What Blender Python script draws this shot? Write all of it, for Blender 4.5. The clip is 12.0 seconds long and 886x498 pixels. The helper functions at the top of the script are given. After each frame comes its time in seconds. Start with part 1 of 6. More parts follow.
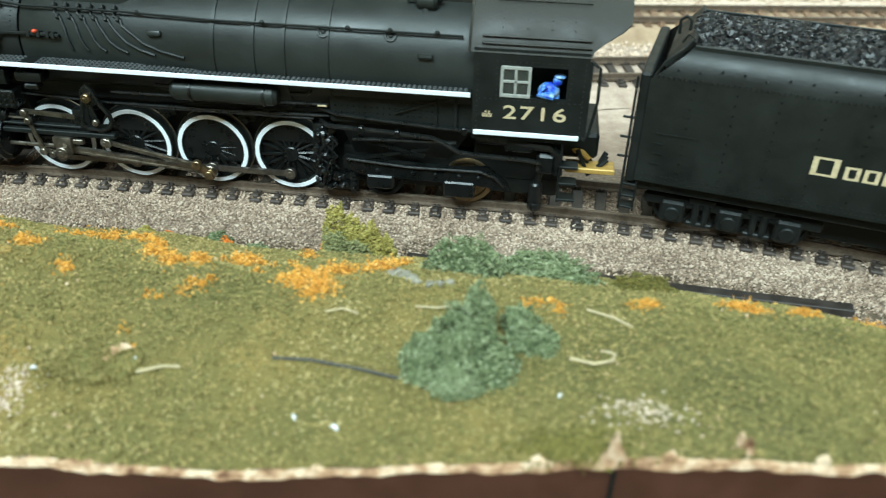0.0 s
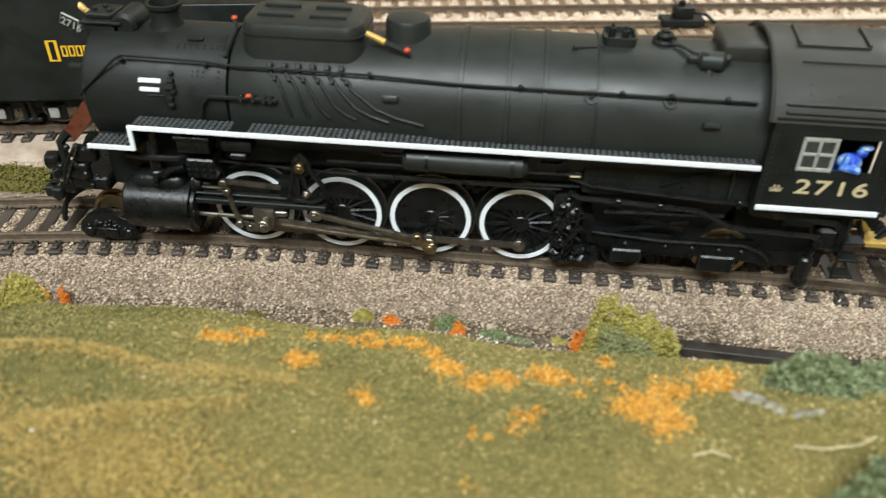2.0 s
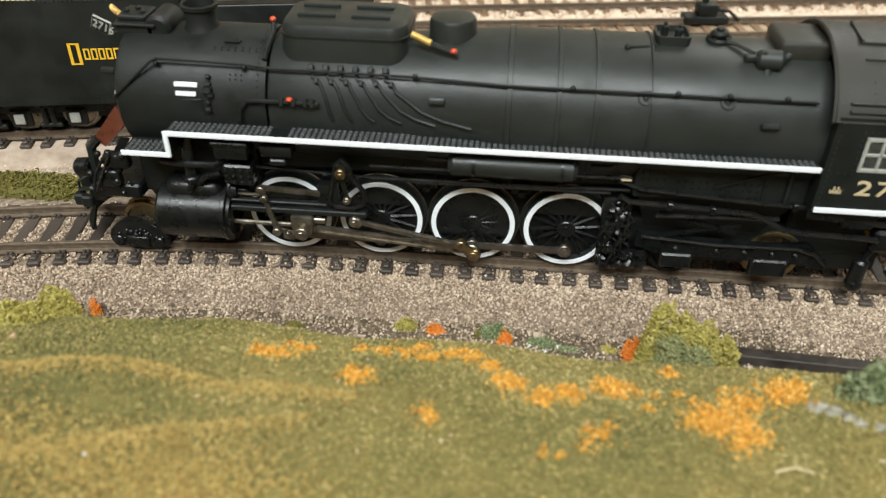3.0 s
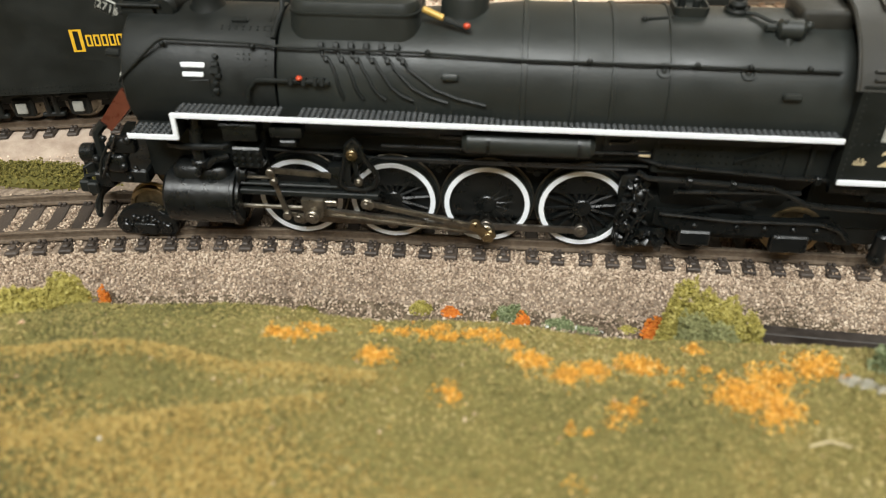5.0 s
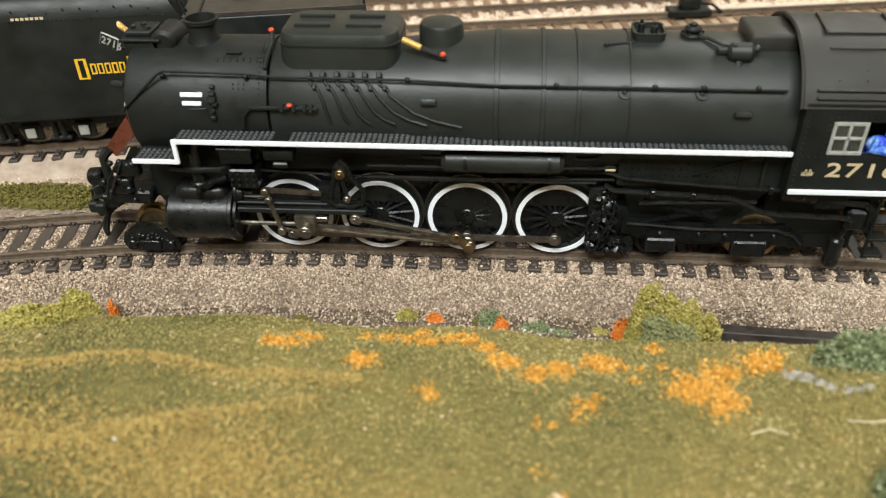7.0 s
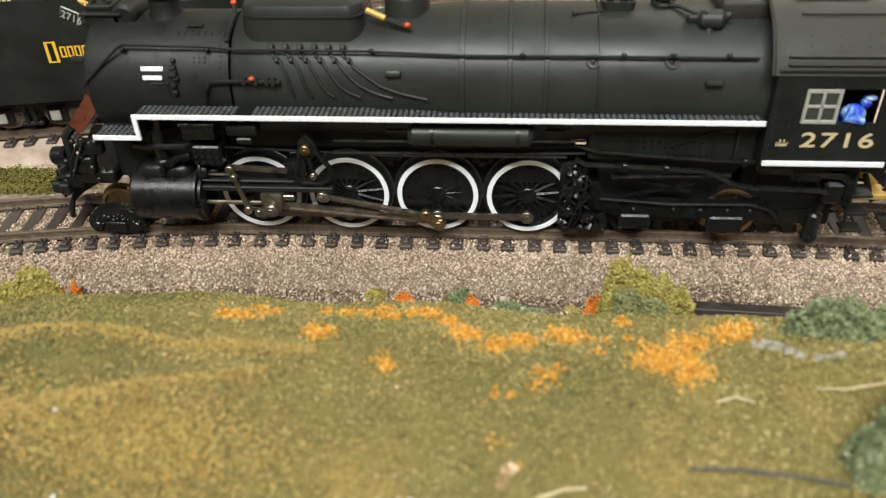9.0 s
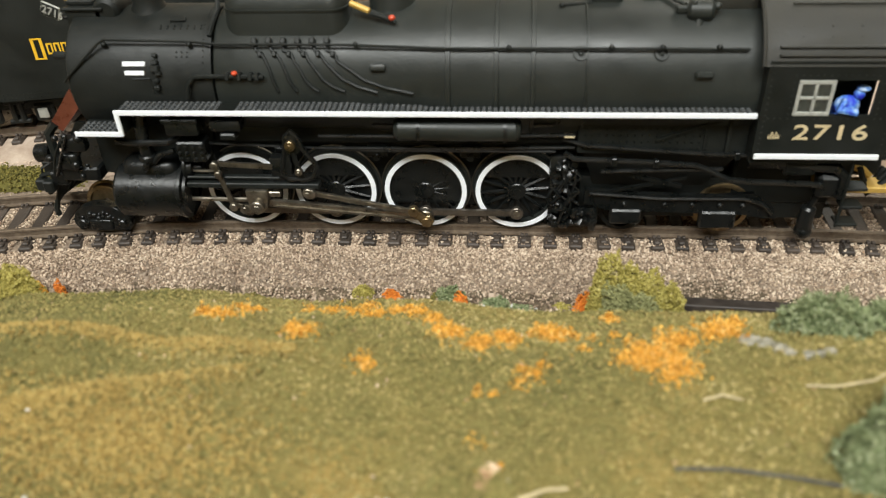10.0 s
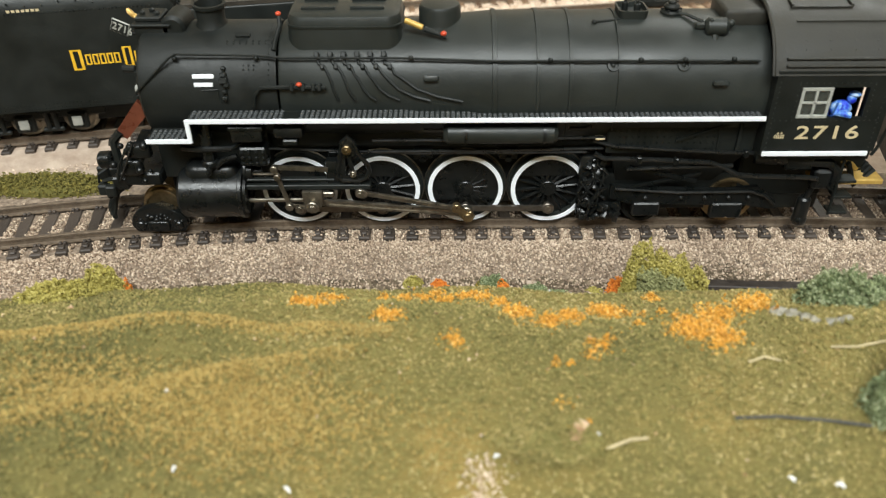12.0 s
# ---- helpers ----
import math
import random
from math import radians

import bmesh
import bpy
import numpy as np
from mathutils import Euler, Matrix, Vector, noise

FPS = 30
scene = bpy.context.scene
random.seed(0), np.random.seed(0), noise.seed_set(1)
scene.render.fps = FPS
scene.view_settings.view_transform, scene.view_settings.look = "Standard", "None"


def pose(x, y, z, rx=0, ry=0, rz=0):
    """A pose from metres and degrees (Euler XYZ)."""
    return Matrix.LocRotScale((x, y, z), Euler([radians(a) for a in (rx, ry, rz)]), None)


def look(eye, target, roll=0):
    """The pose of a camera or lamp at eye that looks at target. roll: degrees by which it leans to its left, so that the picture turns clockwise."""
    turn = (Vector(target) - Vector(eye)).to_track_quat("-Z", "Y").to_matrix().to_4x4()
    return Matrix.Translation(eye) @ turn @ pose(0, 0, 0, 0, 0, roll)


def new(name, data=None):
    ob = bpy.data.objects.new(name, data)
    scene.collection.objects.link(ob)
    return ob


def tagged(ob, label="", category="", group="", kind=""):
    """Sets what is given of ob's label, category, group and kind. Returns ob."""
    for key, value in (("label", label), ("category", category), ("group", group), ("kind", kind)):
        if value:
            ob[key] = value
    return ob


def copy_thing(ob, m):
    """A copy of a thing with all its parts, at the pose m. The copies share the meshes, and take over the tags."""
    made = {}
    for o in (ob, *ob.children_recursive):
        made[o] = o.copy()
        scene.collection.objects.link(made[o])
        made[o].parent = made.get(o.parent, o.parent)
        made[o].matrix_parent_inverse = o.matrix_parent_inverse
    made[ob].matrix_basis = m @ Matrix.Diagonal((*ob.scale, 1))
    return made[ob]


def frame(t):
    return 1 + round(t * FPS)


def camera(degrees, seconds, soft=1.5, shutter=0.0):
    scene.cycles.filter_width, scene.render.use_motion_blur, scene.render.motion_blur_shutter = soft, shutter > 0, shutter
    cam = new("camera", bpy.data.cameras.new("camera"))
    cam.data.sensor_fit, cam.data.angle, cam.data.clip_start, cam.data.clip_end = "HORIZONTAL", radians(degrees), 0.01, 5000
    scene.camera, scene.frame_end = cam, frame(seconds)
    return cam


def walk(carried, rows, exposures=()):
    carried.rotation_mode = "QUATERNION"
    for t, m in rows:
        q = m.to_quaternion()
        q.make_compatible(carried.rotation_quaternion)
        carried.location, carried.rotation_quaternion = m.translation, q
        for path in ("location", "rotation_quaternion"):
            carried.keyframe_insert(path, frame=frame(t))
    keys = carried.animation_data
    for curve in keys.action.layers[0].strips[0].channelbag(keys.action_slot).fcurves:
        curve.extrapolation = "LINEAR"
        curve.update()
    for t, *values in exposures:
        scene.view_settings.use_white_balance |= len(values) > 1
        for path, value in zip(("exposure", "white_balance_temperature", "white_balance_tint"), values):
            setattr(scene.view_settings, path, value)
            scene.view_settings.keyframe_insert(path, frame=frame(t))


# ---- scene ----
cam = camera(58.11, 12.0, 1.1, 0.2)
PATH = [
    (0, (0.12657, -0.19143, 0.10685), (0.10674, -0.02643, -0.00442), 1.14),
    (0.5, (0.14930, -0.19584, 0.11547), (0.13023, -0.03116, 0.00358), 1.48),
    (1, (0.16206, -0.19851, 0.12499), (0.14282, -0.03426, 0.01252), 1.71),
    (1.2, (0.14855, -0.17949, 0.11739), (0.12639, -0.01777, 0.00182), 0.75),
    (1.5, (0.10219, -0.17397, 0.11879), (0.08577, -0.01253, 0.00188), 1.50),
    (1.7, (0.08438, -0.16579, 0.11912), (0.06388, -0.00610, 0.00046), 0.59),
    (2, (0.06052, -0.16707, 0.11378), (0.04529, -0.00480, -0.00214), 1.15),
    (2.5, (0.05029, -0.16545, 0.11033), (0.03584, -0.00285, -0.00522), 1.04),
    (3, (0.04882, -0.16275, 0.11193), (0.03500, -0.00053, -0.00424), 0.89),
    (5, (0.04564, -0.16221, 0.10709), (0.03185, -0.00045, -0.00971), -0.00),
    (5.5, (0.04682, -0.15915, 0.11648), (0.03304, 0.00173, -0.00154), -0.27),
    (6, (0.04940, -0.16456, 0.12024), (0.03533, -0.00369, 0.00223), -0.66),
    (6.5, (0.04997, -0.17003, 0.11845), (0.03567, -0.00860, 0.00125), -1.03),
    (7, (0.05088, -0.17153, 0.11636), (0.03647, -0.00945, 0.00008), -1.26),
    (9, (0.05858, -0.17160, 0.10810), (0.04335, -0.00844, -0.00656), -1.74),
    (9.5, (0.06249, -0.17122, 0.10705), (0.04660, -0.00825, -0.00778), -2.04),
    (10, (0.06220, -0.16936, 0.10604), (0.04580, -0.00650, -0.00889), -2.24),
    (10.5, (0.04757, -0.16945, 0.10901), (0.03180, -0.00682, -0.00633), -2.14),
    (10.8, (0.02956, -0.16954, 0.10846), (0.01850, -0.00453, -0.00401), -1.33),
    (11, (0.01811, -0.16596, 0.11491), (0.01090, -0.00332, -0.00126), -0.79),
    (11.2, (0.01146, -0.17254, 0.12090), (0.01049, -0.01002, 0.00433), 0.31),
    (11.5, (0.02956, -0.18187, 0.12418), (0.02301, -0.01892, 0.00840), -0.68),
    (12, (0.03854, -0.18624, 0.11602), (0.03683, -0.02298, 0.00050), -0.57),
]
LIGHT = [(0, 0.55, 5700, -8), (1, 0.49, 5850, -6), (1.6, 0.37, 6300, 3), (2.5, 0.39, 6600, 8), (5.5, 0.39, 6900, 12), (6.5, 0.42, 6800, 11), (9.5, 0.39, 6950, 11), (11, 0.42, 7000, 12), (12, 0.42, 6700, 9)]
walk(cam, [(t, look(eye, target, roll)) for t, eye, target, roll in PATH], LIGHT)

# ---- room light: ceiling lamps of an indoor layout room ----
cam.data.dof.use_dof = True
cam.data.dof.focus_distance = 0.21
cam.data.dof.aperture_fstop = 17.0
world = bpy.data.worlds.new("room_air")
world.use_nodes = True
world.node_tree.nodes["Background"].inputs[0].default_value = (0.97, 0.97, 0.92, 1)
world.node_tree.nodes["Background"].inputs[1].default_value = 0.25
scene.world = world


def area_lamp(name, eye, target, sx, sy, watts, colour):
    data = bpy.data.lights.new(name, "AREA")
    data.shape, data.size, data.size_y, data.energy, data.color = "RECTANGLE", sx, sy, watts, colour
    ob = new(name, data)
    ob.matrix_world = look(eye, target)
    return ob


area_lamp("ceiling_lamp", (-0.1, -1.0, 1.36), (0.05, 0.0, 0), 1.3, 0.5, 37.0, (0.88, 0.95, 0.97))
area_lamp("ceiling_lamp", (0.9, 0.9, 1.45), (0.1, 0.1, 0), 0.9, 0.35, 20.0, (0.90, 0.95, 0.94))

MM = 0.001
rng = np.random.default_rng(7)


# ---- materials ----
def ramp_of(nt, stops):
    node = nt.nodes.new("ShaderNodeValToRGB")
    el = node.color_ramp.elements
    while len(el) < len(stops):
        el.new(0.5)
    for e, (p, c) in zip(el, stops):
        e.position, e.color = p, (*c, 1)
    return node


def mat(name, stops, rough=0.6, metal=0.0, scale=300.0, bump=0.0, bump_scale=1500.0, island=False, piece=False, own=0.25, spec=0.5, rough_var=0.12, emit=None):
    m = bpy.data.materials.new(name)
    m.use_nodes = True
    nt = m.node_tree
    b = nt.nodes["Principled BSDF"]
    b.inputs["Metallic"].default_value = metal
    b.inputs["Specular IOR Level"].default_value = spec
    co = nt.nodes.new("ShaderNodeTexCoord")
    n1 = nt.nodes.new("ShaderNodeTexNoise")
    n1.inputs["Scale"].default_value, n1.inputs["Detail"].default_value, n1.inputs["Roughness"].default_value = scale, 6, 0.65
    nt.links.new(co.outputs["Object"], n1.inputs["Vector"])
    if len(stops) == 1:
        c = stops[0]
        stops = [(0.3, tuple(v * 0.8 for v in c)), (0.7, tuple(min(1, v * 1.2) for v in c))]
    ramp = ramp_of(nt, stops)
    fac = n1.outputs["Fac"]
    if island or piece:
        src = nt.nodes.new("ShaderNodeNewGeometry" if island else "ShaderNodeObjectInfo")
        mix = nt.nodes.new("ShaderNodeMath")
        mix.operation = "MULTIPLY_ADD"
        mix.inputs[1].default_value = 1 - own
        nt.links.new(src.outputs["Random Per Island" if island else "Random"], mix.inputs[0])
        sc = nt.nodes.new("ShaderNodeMath")
        sc.operation = "MULTIPLY"
        sc.inputs[1].default_value = own
        nt.links.new(fac, sc.inputs[0])
        nt.links.new(sc.outputs[0], mix.inputs[2])
        fac = mix.outputs[0]
    nt.links.new(fac, ramp.inputs[0])
    nt.links.new(ramp.outputs[0], b.inputs["Base Color"])
    n2 = nt.nodes.new("ShaderNodeTexNoise")
    n2.inputs["Scale"].default_value, n2.inputs["Detail"].default_value = bump_scale, 5
    nt.links.new(co.outputs["Object"], n2.inputs["Vector"])
    rr = nt.nodes.new("ShaderNodeMapRange")
    rr.inputs["To Min"].default_value, rr.inputs["To Max"].default_value = max(0.03, rough - rough_var), min(1, rough + rough_var)
    rr.inputs["From Min"].default_value, rr.inputs["From Max"].default_value = 0.3, 0.7
    nt.links.new(n1.outputs["Fac"], rr.inputs["Value"])
    nt.links.new(rr.outputs[0], b.inputs["Roughness"])
    if bump:
        bp = nt.nodes.new("ShaderNodeBump")
        bp.inputs["Strength"].default_value, bp.inputs["Distance"].default_value = min(1, bump), 0.0003
        nt.links.new(n2.outputs["Fac"], bp.inputs["Height"])
        nt.links.new(bp.outputs[0], b.inputs["Normal"])
    return m


BLACK = mat("satin_black_paint", [(0.3, (0.0115, 0.0140, 0.0125)), (0.7, (0.0205, 0.0240, 0.0210))], 0.44, scale=60, bump=0.12, bump_scale=1800, rough_var=0.12, spec=0.42)
MATT = mat("matt_black_paint", [(0.3, (0.0065, 0.0080, 0.0072)), (0.7, (0.0135, 0.0155, 0.0138))], 0.52, scale=150, bump=0.15, spec=0.3)
ROOF = mat("dusty_black_paint", [(0.3, (0.0145, 0.0140, 0.0107)), (0.7, (0.0265, 0.0250, 0.0188))], 0.58, scale=160, bump=0.2)
GLOSS = mat("gloss_black_paint", [(0.3, (0.0035, 0.0045, 0.0042)), (0.7, (0.008, 0.009, 0.009))], 0.31, scale=300, bump=0.2, bump_scale=900, rough_var=0.1, spec=0.45)
TENDERM = mat("dark_satin_paint", [(0.3, (0.0075, 0.0092, 0.0082)), (0.7, (0.0135, 0.0160, 0.0140))], 0.47, scale=90, bump=0.15, bump_scale=1500, spec=0.4)
TREAD = mat("tread_plate", [(0.3, (0.045, 0.048, 0.05)), (0.7, (0.085, 0.09, 0.092))], 0.36, scale=600)
STEELR = mat("worn_steel", [(0.3, (0.13, 0.115, 0.09)), (0.7, (0.33, 0.295, 0.24))], 0.36, 0.9, scale=500, bump=0.2)
BRASS = mat("dull_brass", [(0.3, (0.161, 0.12, 0.0653)), (0.7, (0.364, 0.27, 0.148))], 0.35, 0.9, scale=500)
GOLD = mat("yellow_gold_paint", [(0.3, (0.46, 0.28, 0.06)), (0.7, (0.66, 0.43, 0.12))], 0.4, 0.2, scale=500)
WHITE = mat("white_paint", [(0.3, (0.84, 0.88, 0.93)), (0.7, (0.92, 0.95, 0.98))], 0.45, scale=900, bump=0.2)
CREAM = mat("cream_lettering", [(0.3, (0.556, 0.45, 0.261)), (0.7, (0.706, 0.58, 0.365))], 0.5, scale=900)
YELLOW = mat("yellow_lettering", [(0.3, (0.77, 0.42, 0.0174)), (0.7, (0.909, 0.55, 0.0435))], 0.5, scale=900)
FRAMEM = mat("pale_grey_window_frame", [(0.3, (0.27, 0.275, 0.25)), (0.7, (0.44, 0.44, 0.40))], 0.45, scale=900)
RED = mat("red_paint", [(0.3, (0.5, 0.05, 0.02)), (0.7, (0.68, 0.09, 0.03))], 0.4, scale=900)
OXIDE = mat("oxide_red_paint", [(0.3, (0.085, 0.022, 0.012)), (0.7, (0.17, 0.05, 0.028))], 0.32, scale=300)
BLUE = mat("blue_overalls", [(0.4, (0.02, 0.04, 0.55)), (0.5, (0.10, 0.28, 0.72)), (0.62, (0.45, 0.60, 0.80))], 0.5, scale=420)
RAILM = mat("weathered_rail", [(0.3, (0.105, 0.076, 0.054)), (0.7, (0.21, 0.16, 0.115))], 0.45, 0.25, scale=700, bump=0.3)
TIEM = mat("tie_plastic", [(0.1, (0.030, 0.023, 0.018)), (0.9, (0.085, 0.064, 0.050))], 0.6, scale=1500, bump=0.6, piece=True, own=0.5)
BEAMM = mat("dark_stained_wood", [(0.3, (0.02, 0.015, 0.012)), (0.7, (0.06, 0.048, 0.04))], 0.6, scale=400, bump=0.4)
STONE = mat("ballast_stone", [(0.20, (0.118, 0.078, 0.052)), (0.36, (0.300, 0.216, 0.153)), (0.56, (0.480, 0.364, 0.264)), (0.80, (0.780, 0.645, 0.505))], 0.85, scale=45, island=True, own=0.5)
OCHRE = mat("ochre_flock", [(0.1, (0.24, 0.16, 0.045)), (0.5, (0.37, 0.25, 0.07)), (0.9, (0.50, 0.37, 0.13))], 0.95, scale=60, island=True)
SOIL = mat("dark_soil", [(0.3, (0.050, 0.036, 0.022)), (0.5, (0.115, 0.084, 0.052)), (0.7, (0.235, 0.180, 0.120))], 0.95, scale=500, bump=1.0, bump_scale=1400)
BEDM = mat("ballast_bed", [(0.3, (0.110, 0.080, 0.058)), (0.5, (0.230, 0.172, 0.125)), (0.7, (0.380, 0.300, 0.225))], 0.9, scale=900, bump=1.0, bump_scale=1200)
YARD = mat("yard_ballast", [(0.25, (0.30, 0.215, 0.158)), (0.5, (0.46, 0.355, 0.275)), (0.75, (0.60, 0.49, 0.39))], 0.95, scale=160, bump=1.0, bump_scale=700)
TAN = mat("tan_ballast", [(0.3, (0.29, 0.197, 0.117)), (0.7, (0.51, 0.375, 0.245))], 0.95, scale=130, bump=0.6, bump_scale=900)
PALE = mat("pale_ballast", [(0.0, (0.54, 0.40, 0.295)), (1.0, (0.84, 0.70, 0.56))], 0.9, scale=500, island=True)
PALEBED = mat("pale_ballast_bed", [(0.3, (0.55, 0.42, 0.315)), (0.7, (0.80, 0.66, 0.52))], 0.95, scale=500, bump=0.8, bump_scale=900)
OLDTIE = mat("brown_ties", [(0.1, (0.135, 0.078, 0.044)), (0.9, (0.27, 0.17, 0.10))], 0.8, scale=600, piece=True)
TURFB = mat("turf_base", [(0.3, (0.0803, 0.072, 0.0191)), (0.45, (0.128, 0.11, 0.0305)), (0.57, (0.177, 0.14, 0.04)), (0.72, (0.278, 0.19, 0.0566))], 0.95, scale=26, bump=1.0, bump_scale=1100)
TURF = mat("turf_flock", [(0.20, (0.082, 0.080, 0.0240)), (0.34, (0.164, 0.149, 0.0440)), (0.52, (0.254, 0.216, 0.0690)), (0.68, (0.375, 0.290, 0.1060)), (0.85, (0.640, 0.545, 0.2900))], 0.95, scale=24, island=True, own=0.6)
ORANGE = mat("orange_foam", [(0.05, (0.33, 0.16, 0.03)), (0.35, (0.62, 0.29, 0.035)), (0.7, (0.82, 0.43, 0.065)), (0.95, (0.90, 0.62, 0.22))], 0.9, scale=300, island=True)
REDFOAM = mat("red_orange_foam", [(0.0, (0.58, 0.13, 0.014)), (1.0, (0.87, 0.32, 0.045))], 0.9, scale=300, island=True)
OLIVE = mat("olive_foam", [(0.05, (0.13, 0.108, 0.018)), (0.40, (0.31, 0.260, 0.055)), (0.70, (0.50, 0.430, 0.120)), (0.95, (0.72, 0.64, 0.28))], 0.9, scale=300, island=True, own=0.45)
GREEN = mat("dark_green_foam", [(0.1, (0.050, 0.070, 0.027)), (0.38, (0.130, 0.165, 0.070)), (0.62, (0.245, 0.285, 0.140)), (0.82, (0.49, 0.52, 0.33)), (0.96, (0.78, 0.79, 0.62))], 0.9, scale=300, island=True, own=0.45)
SAGE = mat("grey_green_foam", [(0.1, (0.10, 0.105, 0.035)), (0.5, (0.23, 0.235, 0.095)), (0.95, (0.46, 0.45, 0.23))], 0.9, scale=300, island=True, own=0.45)
MOSS = mat("mid_green_foam", [(0.0, (0.055, 0.052, 0.010)), (0.5, (0.150, 0.130, 0.026)), (1.0, (0.300, 0.245, 0.060))], 0.9, scale=300, island=True, own=0.4)
COAL = mat("coal", [(0.0, (0.007, 0.007, 0.007)), (0.75, (0.020, 0.020, 0.020)), (1.0, (0.10, 0.10, 0.10))], 0.42, scale=900, island=True, spec=0.5)
FASCIA = mat("maroon_painted_board", [(0.3, (0.05, 0.018, 0.010)), (0.7, (0.09, 0.034, 0.020))], 0.45, scale=120, bump=0.2)
PLASTER = mat("torn_plaster", [(0.34, (0.150, 0.065, 0.030)), (0.46, (0.480, 0.290, 0.160)), (0.60, (0.800, 0.610, 0.420))], 0.9, scale=260, bump=0.9)
PAPER = mat("white_paper", [(0.75, 0.74, 0.72)], 0.8)
FIBRE = mat("pale_fibre", [(0.535, 0.44, 0.261)], 0.8)
TWIGM = mat("grey_twig", [(0.075, 0.072, 0.062)], 0.8)
GLUE = mat("dried_glue", [(0.3, (0.16, 0.15, 0.11)), (0.7, (0.34, 0.31, 0.24))], 0.4, scale=300, bump=0.4)
WALLP = mat("room_wall_paint", [(0.663, 0.57, 0.435)], 0.9, scale=3)
FLOORM = mat("room_floor", [(0.22, 0.17, 0.13)], 0.7, scale=4)
CEILM = mat("room_ceiling_paint", [(0.75, 0.72, 0.66)], 0.9, scale=3)
CARM = mat("freight_car_brown_black", [(0.3, (0.0257, 0.021, 0.0157)), (0.7, (0.0535, 0.044, 0.0322))], 0.6, scale=200, bump=0.2)
CONCRETE = mat("grey_plank", [(0.3, (0.171, 0.15, 0.104)), (0.7, (0.321, 0.28, 0.2))], 0.85, scale=150, bump=0.4)
glass = bpy.data.materials.new("clear_glass")
glass.use_nodes = True
_b = glass.node_tree.nodes["Principled BSDF"]
_b.inputs["Transmission Weight"].default_value, _b.inputs["Roughness"].default_value, _b.inputs["IOR"].default_value = 0.93, 0.16, 1.3
_b.inputs["Base Color"].default_value = (0.42, 0.43, 0.38, 1)


# ---- mesh helpers: all lengths in millimetres ----
def thing(name, label, category, group="", kind="", at=(0, 0, 0), turn=0.0):
    ob = new(name)
    ob.empty_display_size = 0.01
    ob.matrix_world = pose(at[0] * MM, at[1] * MM, at[2] * MM, 0, 0, turn)
    return tagged(ob, label, category, group, kind)


def finish(name, bm, material, smooth=True, angle=0.6):
    bmesh.ops.recalc_face_normals(bm, faces=bm.faces)
    if smooth:
        for f in bm.faces:
            f.smooth = True
        for e in bm.edges:
            if len(e.link_faces) == 2 and e.calc_face_angle(0) > angle:
                e.smooth = False
    bmesh.ops.scale(bm, vec=(MM, MM, MM), verts=bm.verts)
    me = bpy.data.meshes.new(name)
    bm.to_mesh(me)
    bm.free()
    me.materials.append(material)
    return me


def part(name, bm, material, parent, label="", smooth=True, at=None):
    ob = new(name, finish(name, bm, material, smooth))
    ob.parent = parent
    if at:
        ob.location = Vector(at) * MM
    return tagged(ob, label)


def solid(name, bm, material, label, category, group="", kind="", smooth=True):
    return tagged(new(name, finish(name, bm, material, smooth)), label, category, group, kind)


def B():
    return bmesh.new()


def box(bm, x0, x1, y0, y1, z0, z1, bev=0.0, seg=1):
    made = bmesh.ops.create_cube(bm, size=1)["verts"]
    bmesh.ops.scale(bm, vec=(x1 - x0, y1 - y0, z1 - z0), verts=made)
    bmesh.ops.translate(bm, vec=((x0 + x1) / 2, (y0 + y1) / 2, (z0 + z1) / 2), verts=made)
    if bev:
        edges = list({e for v in made for e in v.link_edges})
        bmesh.ops.bevel(bm, geom=edges, offset=bev, segments=seg, affect="EDGES", profile=0.5)
    return bm


def ring_mesh(bm, rings, closed=True, cap=True):
    rows = [[bm.verts.new(p) for p in r] for r in rings]
    n = len(rows[0])
    for a, b in zip(rows, rows[1:]):
        for i in range(n if closed else n - 1):
            j = (i + 1) % n
            bm.faces.new((a[i], a[j], b[j], b[i]))
    if cap and closed:
        bm.faces.new(rows[0])
        bm.faces.new(rows[-1])
    return bm


def tube(bm, pts, r, seg=8, cap=True):
    pts = [Vector(p) for p in pts]
    rings = []
    side = None
    for i, p in enumerate(pts):
        d = (pts[min(i + 1, len(pts) - 1)] - pts[max(i - 1, 0)]).normalized()
        ref = Vector((0, 0, 1)) if abs(d.z) < 0.9 else Vector((1, 0, 0))
        u = d.cross(ref).normalized() if side is None else (side - d * side.dot(d)).normalized()
        side = u
        w = d.cross(u)
        rr = r[i] if isinstance(r, (list, tuple)) else r
        rings.append([p + (u * math.cos(a) + w * math.sin(a)) * rr for a in (2 * math.pi * k / seg for k in range(seg))])
    return ring_mesh(bm, rings, True, cap)


def cyl(bm, p0, p1, r, seg=20, bev=0.0):
    p0, p1 = Vector(p0), Vector(p1)
    if bev:
        d = (p1 - p0).normalized() * bev
        return tube(bm, [p0, p0 + d, p1 - d, p1], [r - bev, r, r, r - bev], seg)
    return tube(bm, [p0, p1], r, seg)


def lathe_x(bm, profile, cy, cz, seg=40, a0=0.0, a1=2 * math.pi):
    full = a1 - a0 > 6.2
    n = seg if full else seg + 1
    rings = [[(x, cy + r * math.sin(a), cz + r * math.cos(a)) for a in (a0 + (a1 - a0) * k / seg for k in range(n))] for x, r in profile]
    return ring_mesh(bm, rings, full, full)


